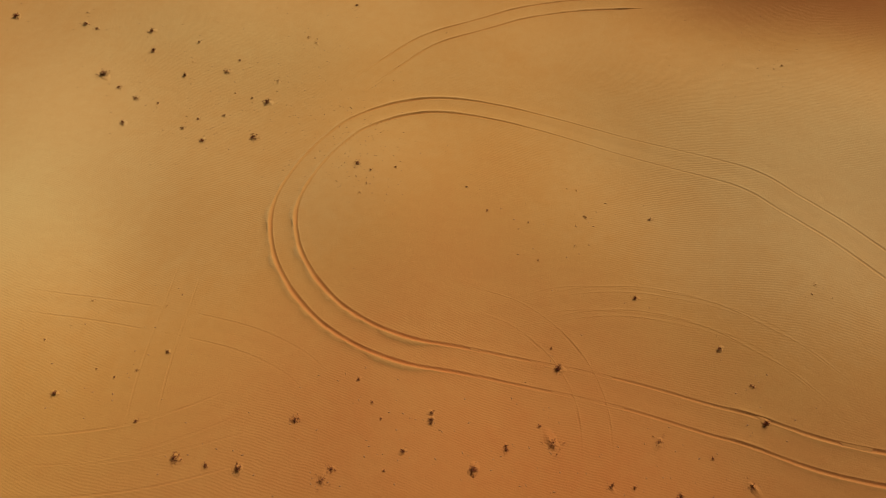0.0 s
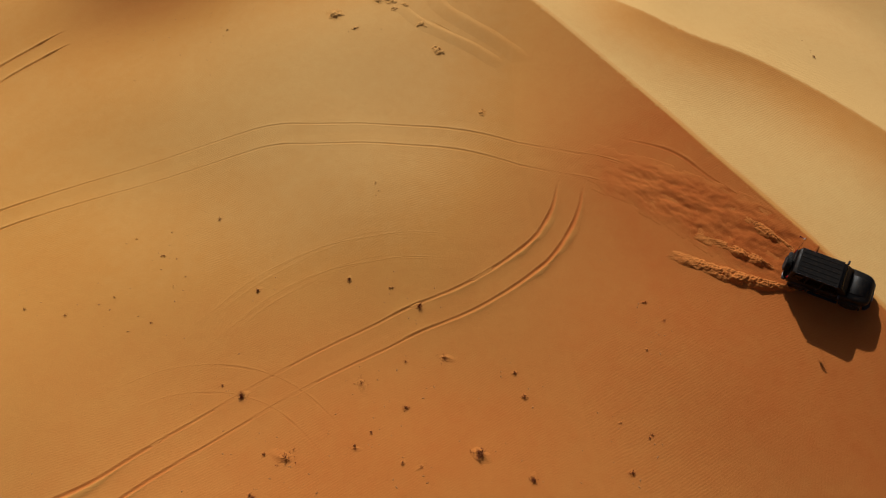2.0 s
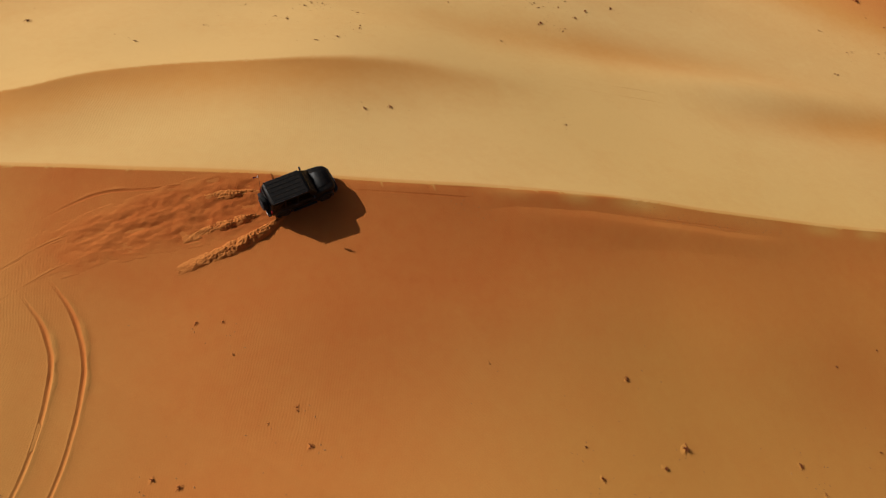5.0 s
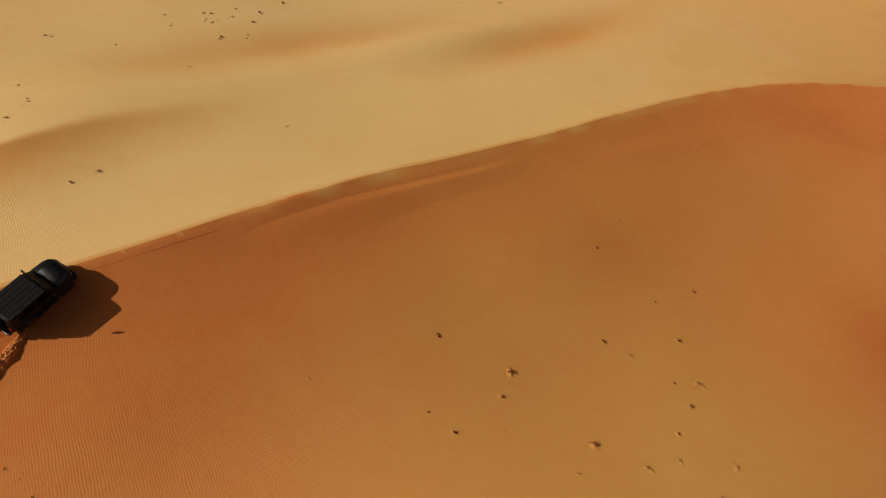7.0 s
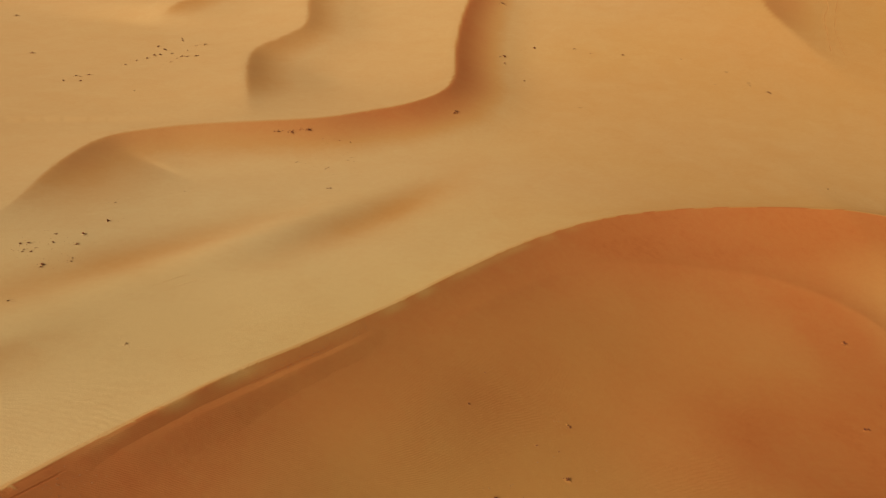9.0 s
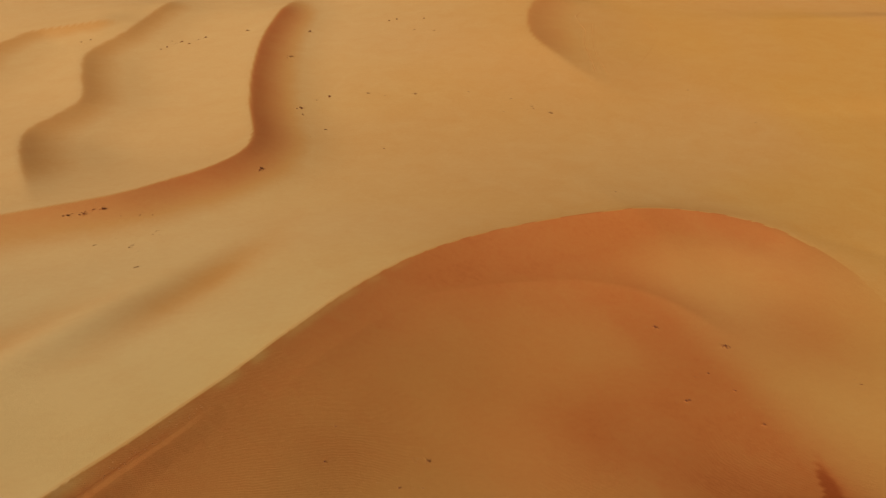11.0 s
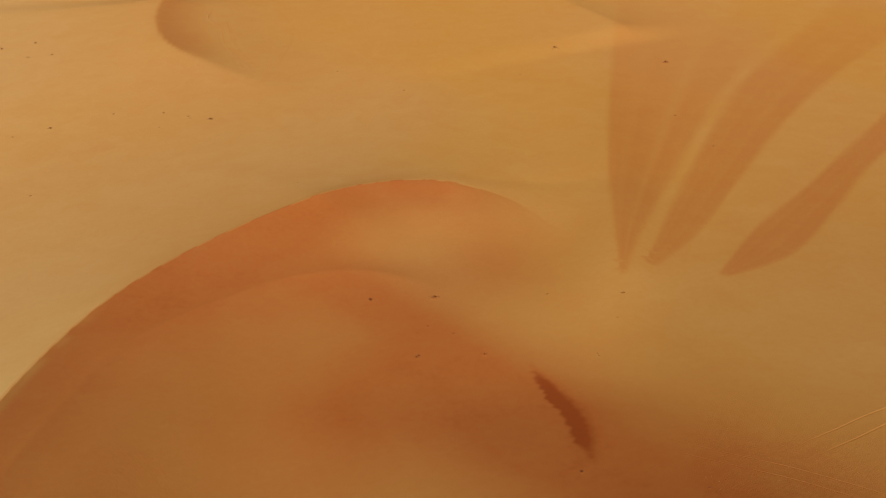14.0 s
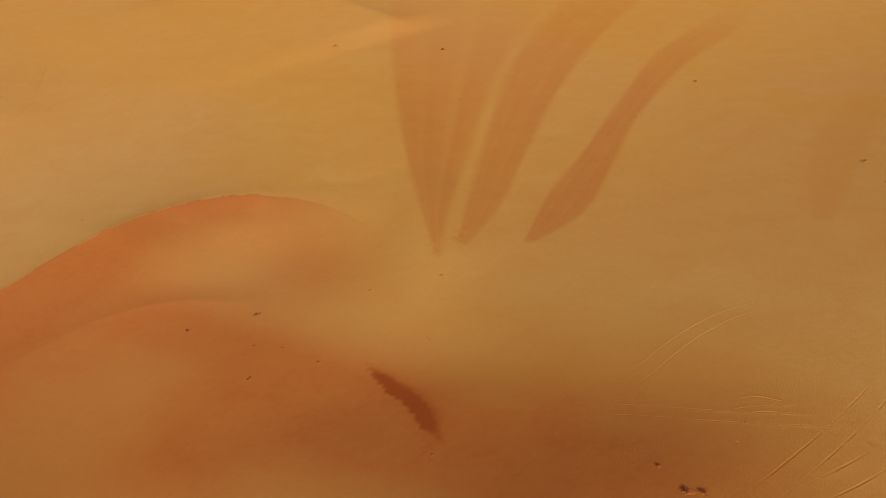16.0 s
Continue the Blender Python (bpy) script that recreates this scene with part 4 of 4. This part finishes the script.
def sand_crust(x, y, size, seed):
    """A broken slab of crusted sand: humped, with a steep ragged face on the low side."""
    rng = random.Random(seed)
    n, turn = 33, rng.uniform(0, 6.283)
    u, v = np.meshgrid(np.linspace(-1, 1, n), np.linspace(-1, 1, n), indexing="ij")
    rag = np.array([noise.fractal(Vector((a * 2.3 + seed * 3.1, b * 2.3, seed)), 0.7, 2.2, 5) for a, b in zip(u.ravel(), v.ravel())]).reshape(u.shape)
    r = np.hypot(u, v * 1.35) + 0.62 * rag
    tilt = 0.55 + 0.6 * smooth(-0.6, 0.6, -v + 0.5 * rag)
    slab = (1 - smooth(0.34, 0.46, r)) * 0.06 + (1 - smooth(0.08, 0.2, r)) * 0.05
    lift = slab * tilt + 0.10 * (1 - smooth(0.1, 0.9, r)) * tilt + 0.05 * np.maximum(rag, 0) * (1 - smooth(0.4, 0.9, r)) - 0.06 * smooth(0.72, 1.0, np.hypot(u, v))
    px, py = x + size * (u * math.cos(turn) - v * math.sin(turn)), y + size * (u * math.sin(turn) + v * math.cos(turn))
    ob = strip(np.stack([px, py, height(px, py) + lift * size * 1.3], -1), "sand_crust", None, 0.05)
    return tagged(ob, "broken slab of crusted orange sand lying on the dune", "sand crust", "crusts on the slope")


for k, (x, y, size) in enumerate([(33.1, 34.0, 1.0), (34.4, 33.9, 0.75), (32.2, 34.4, 0.6), (33.1, 32.6, 0.45), (32.4, 32.9, 0.45), (29.1, 35.7, 0.85), (32.4, 30.3, 0.6), (31.3, 27.8, 0.65),
                                  (29.0, 33.5, 0.35), (29.3, 22.1, 0.4), (33.6, 36.8, 0.6), (34.0, 35.1, 0.4)]):
    sand_crust(x, y, size, k + 1)


# ---- the black off-road car on the steep side, just under the crest ----
paint = material("black_paint", (0.004, 0.0037, 0.0033), 0.40, 0.0, 0.22)
paint.node_tree.nodes["Principled BSDF"].inputs["Coat Weight"].default_value = 0.05
roof_paint = material("dusty_black_roof", (0.0075, 0.0065, 0.0058), 0.55, 0.0, 0.16)
rubber = material("tyre_rubber", (0.012, 0.011, 0.010), 0.85, 0.0, 0.3)
plastic = material("black_plastic", (0.016, 0.016, 0.017), 0.6, 0.0, 0.4)
glass = material("dark_tinted_glass", (0.003, 0.003, 0.004), 0.08, 0.0, 0.35)
chrome = material("chrome", (0.75, 0.75, 0.76), 0.18, 1.0)
steel = material("rim_metal", (0.20, 0.20, 0.21), 0.4, 1.0)
lamp_glass = material("headlight_glass", (0.55, 0.56, 0.58), 0.12, 0.0, 0.7)
red_glass = material("tail_light_red", (0.30, 0.012, 0.010), 0.2)
plate_mat = material("plate_white", (0.72, 0.72, 0.70), 0.5)
plate_bar_mat = material("plate_print", (0.03, 0.03, 0.03), 0.6)
flag_white, flag_red = material("flag_white", (0.66, 0.62, 0.62), 0.9), material("flag_purple", (0.20, 0.05, 0.12), 0.9)
for _m, _s in ((roof_paint, 9.0), (paint, 6.0)):
    # a thin, uneven film of dust
    _n = node(_m, "ShaderNodeTexNoise", Scale=_s, Detail=6.0, Roughness=0.65)
    _bs = _m.node_tree.nodes["Principled BSDF"]
    _c = tuple(_bs.inputs["Base Color"].default_value)[:3]
    wire(_m, mixed(_m, ranged(_m, _n.outputs["Fac"], 0.5, 0.8, 0.0, 0.10), _c, (0.33, 0.18, 0.08)), _bs.inputs["Base Color"])
    wire(_m, ranged(_m, _n.outputs["Fac"], 0.35, 0.7, _bs.inputs["Roughness"].default_value, 0.7), _bs.inputs["Roughness"])


def box(bm, size, at, bevel=0.0, turn=(0, 0, 0)):
    made = bmesh.ops.create_cube(bm, size=1, matrix=pose(*at, *turn) @ Matrix.Diagonal((*size, 1)))
    if bevel:
        edges = list({e for v in made["verts"] for e in v.link_edges})
        bmesh.ops.bevel(bm, geom=edges, offset=bevel, segments=2, profile=0.6, affect="EDGES")
    return bm


def boxed(name, size, at, mat, parent, bevel=0.0, turn=(0, 0, 0), label=""):
    return part(name, box(bmesh.new(), size, at, bevel, turn), mat, parent, label)


def loft(sections, caps=True):
    """A closed skin through rings of points, each a list of equal length."""
    bm = bmesh.new()
    rings = [[bm.verts.new(p) for p in ring] for ring in sections]
    n = len(rings[0])
    for a, b in zip(rings, rings[1:]):
        for k in range(n):
            bm.faces.new((a[k], a[(k + 1) % n], b[(k + 1) % n], b[k]))
    if caps:
        bm.faces.new(rings[0][::-1])
        bm.faces.new(rings[-1])
    bmesh.ops.recalc_face_normals(bm, faces=bm.faces)
    return bm


def ring_at(y, half, low, high, soft=0.12, tuck=0.0):
    """A rounded box section across the car at y."""
    pts = []
    for sx, z, s in ((1, low, -1), (1, high, 1), (-1, high, 1), (-1, low, -1)):
        h = half - (tuck if z == high else 0)
        corner = [(sx * h, y, z - s * soft), (sx * (h - soft * 0.3), y, z - s * soft * 0.3), (sx * (h - soft), y, z)]
        pts += corner if (sx > 0) == (s > 0) else corner[::-1]
    return pts


def disc(radius, width, steps=28, profile=()):
    """A turned solid about the x axis: profile holds (offset across, radius) pairs."""
    bm = bmesh.new()
    rings = [[bm.verts.new((x * width, math.cos(k / steps * 6.28319) * r * radius, math.sin(k / steps * 6.28319) * r * radius)) for k in range(steps)] for x, r in profile]
    for a, b in zip(rings, rings[1:]):
        for k in range(steps):
            bm.faces.new((a[k], a[(k + 1) % steps], b[(k + 1) % steps], b[k]))
    bm.faces.new(rings[0])
    bm.faces.new(rings[-1][::-1])
    bmesh.ops.recalc_face_normals(bm, faces=bm.faces)
    return bm


def wheel(parent, at, turn=(0, 0, 0), name="wheel"):
    tread = ((-0.5, 0.62), (-0.5, 0.88), (-0.42, 0.97), (-0.2, 1.0), (0.2, 1.0), (0.42, 0.97), (0.5, 0.88), (0.5, 0.62))
    w = part(name, disc(0.41, 0.27, 28, tread), rubber, parent)
    w.matrix_basis = pose(*at, *turn)
    bm = bmesh.new()
    for k in range(24):
        a = k / 24 * 6.28319
        box(bm, (0.26, 0.05, 0.02), (0, math.cos(a) * 0.412, math.sin(a) * 0.412), 0, (math.degrees(a) + 90, 0, 0))
    part("tread_blocks", bm, rubber, w)
    side = 1 if at[0] > 0 or name == "spare_wheel" else -1
    rim = part("rim", disc(0.26, 0.28 * side, 24, ((-0.3, 0.98), (0.42, 1.0), (0.5, 0.95), (0.38, 0.8), (0.36, 0.3), (0.46, 0.26), (0.46, 0.05))), steel, w, "grey metal rim")
    return w


def off_road_car():
    car = tagged(new("off_road_car"), "black boxy off-road car with spare wheel, driving along a dune crest", "car")
    # lower body with hood, in one pressed shape
    body = part("body", loft([ring_at(-2.12, 0.80, 0.62, 1.10, 0.10), ring_at(-2.06, 0.90, 0.55, 1.14, 0.10), ring_at(-1.2, 0.93, 0.50, 1.16, 0.09), ring_at(0.55, 0.93, 0.50, 1.16, 0.09),
                              ring_at(0.75, 0.92, 0.50, 1.22, 0.10), ring_at(0.95, 0.92, 0.52, 1.26, 0.12), ring_at(1.6, 0.90, 0.55, 1.24, 0.15), ring_at(1.90, 0.84, 0.58, 1.20, 0.17), ring_at(2.06, 0.72, 0.60, 1.13, 0.18), ring_at(2.13, 0.55, 0.64, 1.04, 0.15)]), paint, car, "", True)
    cabin = part("cabin", loft([ring_at(-2.08, 0.80, 1.10, 1.70, 0.10, 0.10), ring_at(-2.0, 0.88, 1.10, 1.80, 0.10, 0.12), ring_at(-1.2, 0.90, 1.10, 1.84, 0.09, 0.13), ring_at(0.1, 0.90, 1.10, 1.84, 0.09, 0.13),
                               ring_at(0.34, 0.89, 1.10, 1.81, 0.09, 0.14), ring_at(0.62, 0.88, 1.10, 1.60, 0.08, 0.11), ring_at(0.94, 0.86, 1.10, 1.22, 0.05, 0.06)]), paint, car, "", True)
    roof = part("roof_panel", box(bmesh.new(), (1.44, 2.18, 0.035), (0, -0.86, 1.845), 0.015), roof_paint, car, "dusty black roof")
    for x in (-0.54, -0.27, 0.0, 0.27, 0.54):
        boxed("roof_rib", (0.045, 2.02, 0.022), (x, -0.86, 1.868), roof_paint, roof, 0.008)
    for x in (-0.755, 0.755):
        rail = boxed("roof_rail", (0.03, 2.2, 0.03), (x, -0.88, 1.845), plastic, car, 0.01)
        for y in (-1.75, -1.35, -0.7, -0.25, 0.1):
            boxed("rail_clip", (0.032, 0.10, 0.034), (x, y, 1.848), chrome, rail, 0.006, label="bright metal clip")
    # glass
    wind = bmesh.new()
    for q in (((-0.70, 0.42, 1.77), (0.70, 0.42, 1.77), (0.77, 0.93, 1.25), (-0.77, 0.93, 1.25)),):
        vs = [wind.verts.new(p) for p in q]
        f = wind.faces.new(vs)
        bmesh.ops.solidify(wind, geom=[f], thickness=0.02)
    part("windscreen", wind, glass, car, "dark windscreen")
    for sx in (-1, 1):
        for y0, y1 in ((-1.95, -1.32), (-1.22, -0.52), (-0.42, 0.26)):
            bm = bmesh.new()
            slant = 0.10 if y1 > 0 else 0.0
            vs = [bm.verts.new(p) for p in ((sx * 0.915, y0, 1.24), (sx * 0.915, y1 + slant * 2, 1.24), (sx * 0.815, y1 - slant * 0.2, 1.70), (sx * 0.815, y0 + 0.03, 1.70))]
            f = bm.faces.new(vs)
            bmesh.ops.solidify(bm, geom=[f], thickness=0.02 * sx)
            part("side_window", bm, glass, car, "dark side window")
        for y in (-0.47, 0.40):
            handle = boxed("door_handle", (0.03, 0.16, 0.035), (sx * 0.94, y - 0.12, 1.07), chrome, car, 0.01, label="chrome door handle")
        for y in (-1.25, -0.47, 0.45):
            boxed("door_gap", (0.012, 0.014, 0.56), (sx * 0.931, y, 0.86), plastic, car)
        for y in (-1.38, 1.38):
            bm = bmesh.new()
            rows = []
            for k in range(11):
                a = radians(-8 + 196 * k / 10)
                c, s = math.cos(a), math.sin(a)
                rows.append([(sx * (0.80 if y > 0 else 0.86), y + c * 0.47, 0.44 + s * 0.47), (sx * 0.985, y + c * 0.47, 0.44 + s * 0.45), (sx * 0.985, y + c * 0.53, 0.44 + s * 0.50), (sx * (0.80 if y > 0 else 0.86), y + c * 0.55, 0.44 + s * 0.54)])
            part("fender", loft(rows), plastic, car)
        step = boxed("running_board", (0.16, 1.55, 0.05), (sx * 0.98, -0.02, 0.45), plastic, car, 0.015)
        mirror = part("mirror", box(bmesh.new(), (0.20, 0.10, 0.20), (sx * 1.06, 0.52, 1.33), 0.03), plastic, car)
        boxed("mirror_arm", (0.16, 0.05, 0.05), (sx * 0.93, 0.54, 1.24), plastic, mirror, 0.01)
        boxed("mirror_glass", (0.16, 0.008, 0.15), (sx * 1.06, 0.466, 1.33), chrome, mirror)
        boxed("tail_light", (0.14, 0.05, 0.26), (sx * 0.80, -2.12, 0.98), red_glass, car, 0.015, label="red tail light")
        light = part("headlight", disc(0.11, 0.08, 18, ((-0.5, 1), (0.3, 1), (0.5, 0.7))), lamp_glass, car, "round clear headlight")
        light.matrix_basis = pose(sx * 0.56, 2.07, 0.88, 0, 0, 90)
        wheel(car, (sx * 0.82, 1.38, 0.39))
        wheel(car, (sx * 0.82, -1.38, 0.39))
    hood = part("hood_bulge", loft([ring_at(0.95, 0.56, 1.18, 1.285, 0.03), ring_at(1.5, 0.52, 1.18, 1.275, 0.03), ring_at(1.88, 0.44, 1.14, 1.225, 0.03)]), paint, car, "", True)
    for x in (-0.32, 0.12):
        boxed("wiper", (0.50, 0.02, 0.02), (x, 0.95, 1.30), plastic, car, 0, (0, 0, 9))
    grille = boxed("grille", (0.86, 0.05, 0.30), (0, 2.12, 0.86), plastic, car, 0.02)
    for k in range(7):
        boxed("grille_bar", (0.05, 0.03, 0.26), (-0.33 + 0.11 * k, 2.145, 0.86), steel, grille, 0.01)
    front = part("front_bumper", loft([[(x, y, z) for x, z in ((-h, 0.46), (h, 0.46), (h, 0.66), (-h, 0.66))] for y, h in ((2.02, 0.88), (2.20, 0.84), (2.30, 0.66))]), plastic, car)
    plate = boxed("number_plate", (0.50, 0.02, 0.13), (0, 2.315, 0.60), plate_mat, front, 0.004, label="white plate with a plain dark bar")
    boxed("plate_bar", (0.36, 0.008, 0.05), (0, 2.33, 0.60), plate_bar_mat, front)
    rear = part("rear_bumper", box(bmesh.new(), (1.66, 0.20, 0.20), (0, -2.20, 0.58), 0.03), plastic, car)
    boxed("rear_plate", (0.34, 0.02, 0.17), (0.50, -2.312, 0.62), plate_mat, rear, 0.004, label="white plate with a plain dark bar")
    boxed("rear_window", (1.25, 0.02, 0.40), (0, -2.085, 1.46), glass, car, 0.0, (6, 0, 0), "dark rear window")
    spare = wheel(car, (0.06, -2.32, 1.02), (0, 0, -90), "spare_wheel")
    carrier = boxed("wheel_carrier", (0.30, 0.16, 0.30), (0.06, -2.17, 1.02), plastic, car, 0.02)
    boxed("tow_hook", (0.08, 0.16, 0.06), (-0.4, -2.34, 0.56), steel, rear, 0.015)
    # whip aerial with a small dune flag
    bm = bmesh.new()
    bmesh.ops.create_cone(bm, segments=6, radius1=0.014, radius2=0.006, depth=2.85, matrix=pose(-0.70, -2.18, 2.02, 4, 3, 0))
    pole = part("flag_pole", bm, plastic, car, "thin black whip aerial")
    bm = bmesh.new()
    grid = [[bm.verts.new((-0.60 + 0.05 * math.sin(i * 1.3 + j), -2.32 - i * 0.09, 3.38 - j * 0.11 - 0.02 * i)) for j in range(3)] for i in range(4)]
    for a, b in zip(grid, grid[1:]):
        for j in range(2):
            bm.faces.new((a[j], a[j + 1], b[j + 1], b[j]))
    bmesh.ops.solidify(bm, geom=list(bm.faces), thickness=0.008)
    flag = part("flag", bm, flag_white, car, "small white and purple dune flag")
    flag.data.materials.append(flag_red)
    for p in flag.data.polygons:
        p.material_index = 1 if p.center.y < -2.42 else 0
    return car


CAR_AT, CAR_WAY = (31.5, -0.6), Vector((0.256, -0.967, 0))


def rest_on_ground(at, way, long, wide):
    """The pose of a thing that stands on the slope, facing way."""
    right = Vector((way.y, -way.x, 0))
    spots = [Vector((at[0], at[1], 0)) + way * (a * long / 2) + right * (b * wide / 2) for a, b in ((1, 1), (1, -1), (-1, 1), (-1, -1))]
    z = [height([p.x], [p.y])[0] for p in spots]
    fore = (way * long + Vector((0, 0, (z[0] + z[1] - z[2] - z[3]) / 2))).normalized()
    side = (right * wide + Vector((0, 0, (z[0] + z[2] - z[1] - z[3]) / 2))).normalized()
    up = side.cross(fore).normalized()
    side = fore.cross(up)
    m = Matrix((side, fore, up)).transposed().to_4x4()
    m.translation = (at[0], at[1], sum(z) / 4)
    return m


car = off_road_car()
car.matrix_basis = rest_on_ground(CAR_AT, CAR_WAY, 2.76, 1.64) @ pose(0, 0, -0.05)


# ---- sand thrown up behind the wheels: rough ridges and loose clods ----
def thrown_sand(lines):
    """Lines of (x, y, breadth, height) behind the wheels, in the car's own axes: ragged, feathery ridges with loose clods about them."""
    m = np.array(car.matrix_basis)
    verts, faces = [], []
    for line in lines:
        path = spline(line, 0.04)
        rows, lifts, across = [], [], 31
        for x, y, wide, tall in path:
            for j in range(across):
                a = (j / (across - 1) - 0.5) * 2
                rag = noise.fractal(Vector((x * 1.2 + a * 1.1, y * 1.3, a * 0.8)), 0.75, 2.1, 5)
                fine = noise.fractal(Vector((x * 4.0 + a * 2.0, y * 9.0, 3.0)), 0.6, 2.2, 4)
                rows.append((x + a * wide * (1 + 0.25 * rag), y + 0.06 * rag, 0, 1))
                lifts.append(0.50 * tall * max(0.0, 1 - a * a) * max(0.06, 0.62 + 0.42 * rag + 0.16 * fine) - 0.05 * abs(a) ** 3)
        w = np.array(rows) @ m.T
        w[:, 2] = height(w[:, 0], w[:, 1]) + np.array(lifts)
        i, j = np.meshgrid(np.arange(len(path) - 1), np.arange(across - 1), indexing="ij")
        k = (i * across + j + len(verts)).ravel()
        faces += np.stack([k, k + 1, k + across + 1, k + across], -1).tolist()
        verts += w[:, :3].tolist()
    # grains in the air over the ridges: dense low down, thin and streaked higher up
    rand = np.random.RandomState(8)
    for line in lines:
        path = spline(line, 0.02)
        count = 60 * len(path) // 20
        pick = path[(rand.rand(count) ** 0.9 * (len(path) - 1)).astype(int)]
        streak = 0.5 + 0.5 * np.sin(pick[:, 1] * 9 + 2.5 * np.sin(pick[:, 1] * 3.1)) * np.sin(pick[:, 1] * 2.3 + 1)
        up = np.abs(rand.normal(0, 0.42, count)) * (0.35 + streak)
        out = np.sign(pick[:, 0]) * (pick[:, 2] * 0.8 * up) + rand.normal(0, 0.30, count) * pick[:, 2]
        spot = np.column_stack([pick[:, 0] + out, pick[:, 1] - 0.5 * up + rand.normal(0, 0.12, count), np.zeros(count), np.ones(count)]) @ m.T
        spot[:, 2] = height(spot[:, 0], spot[:, 1]) + up * pick[:, 3] * 1.5
        radius = rand.uniform(0.004, 0.013, count)
        corner = np.array([(1, 1, 1), (1, -1, -1), (-1, 1, -1), (-1, -1, 1)]) * 0.9
        first = len(verts)
        verts += (spot[:, None, :3] + corner[None] * radius[:, None, None]).reshape(-1, 3).tolist()
        faces += (np.array([(0, 1, 2), (0, 3, 1), (0, 2, 3), (1, 3, 2)])[None] + (first + 4 * np.arange(count))[:, None, None]).reshape(-1, 3).tolist()
    mesh = bpy.data.meshes.new("thrown_sand")
    mesh.from_pydata(verts, [], faces)
    mesh.polygons.foreach_set("use_smooth", np.ones(len(mesh.polygons), bool))
    flat = np.array(verts)
    mesh.attributes.new("red", "FLOAT", "POINT").data.foreach_set("value", np.clip(redness(flat[:, 0], flat[:, 1]) - 0.06, 0, 1).astype(np.float32))
    mesh.materials.append(sand)
    return tagged(new("thrown_sand", mesh), "loose orange sand thrown up in ragged ridges behind the car", "sand", kind="stuff")


thrown_sand([
    [(0.95, -1.3, 0.15, 0.20), (1.20, -2.2, 0.32, 0.60), (1.50, -3.4, 0.45, 0.85), (1.65, -4.8, 0.48, 0.70), (1.62, -6.4, 0.45, 0.40), (1.55, -8.2, 0.40, 0.10)],
    [(-0.95, -1.6, 0.12, 0.15), (-1.25, -2.4, 0.28, 0.50), (-1.60, -3.4, 0.36, 0.60), (-1.95, -4.5, 0.36, 0.35), (-2.20, -5.8, 0.30, 0.06)],
    [(0.25, -2.4, 0.15, 0.15), (0.20, -3.3, 0.32, 0.55), (0.10, -4.4, 0.42, 0.62), (-0.05, -5.6, 0.40, 0.35), (-0.05, -7.4, 0.35, 0.08)],
])
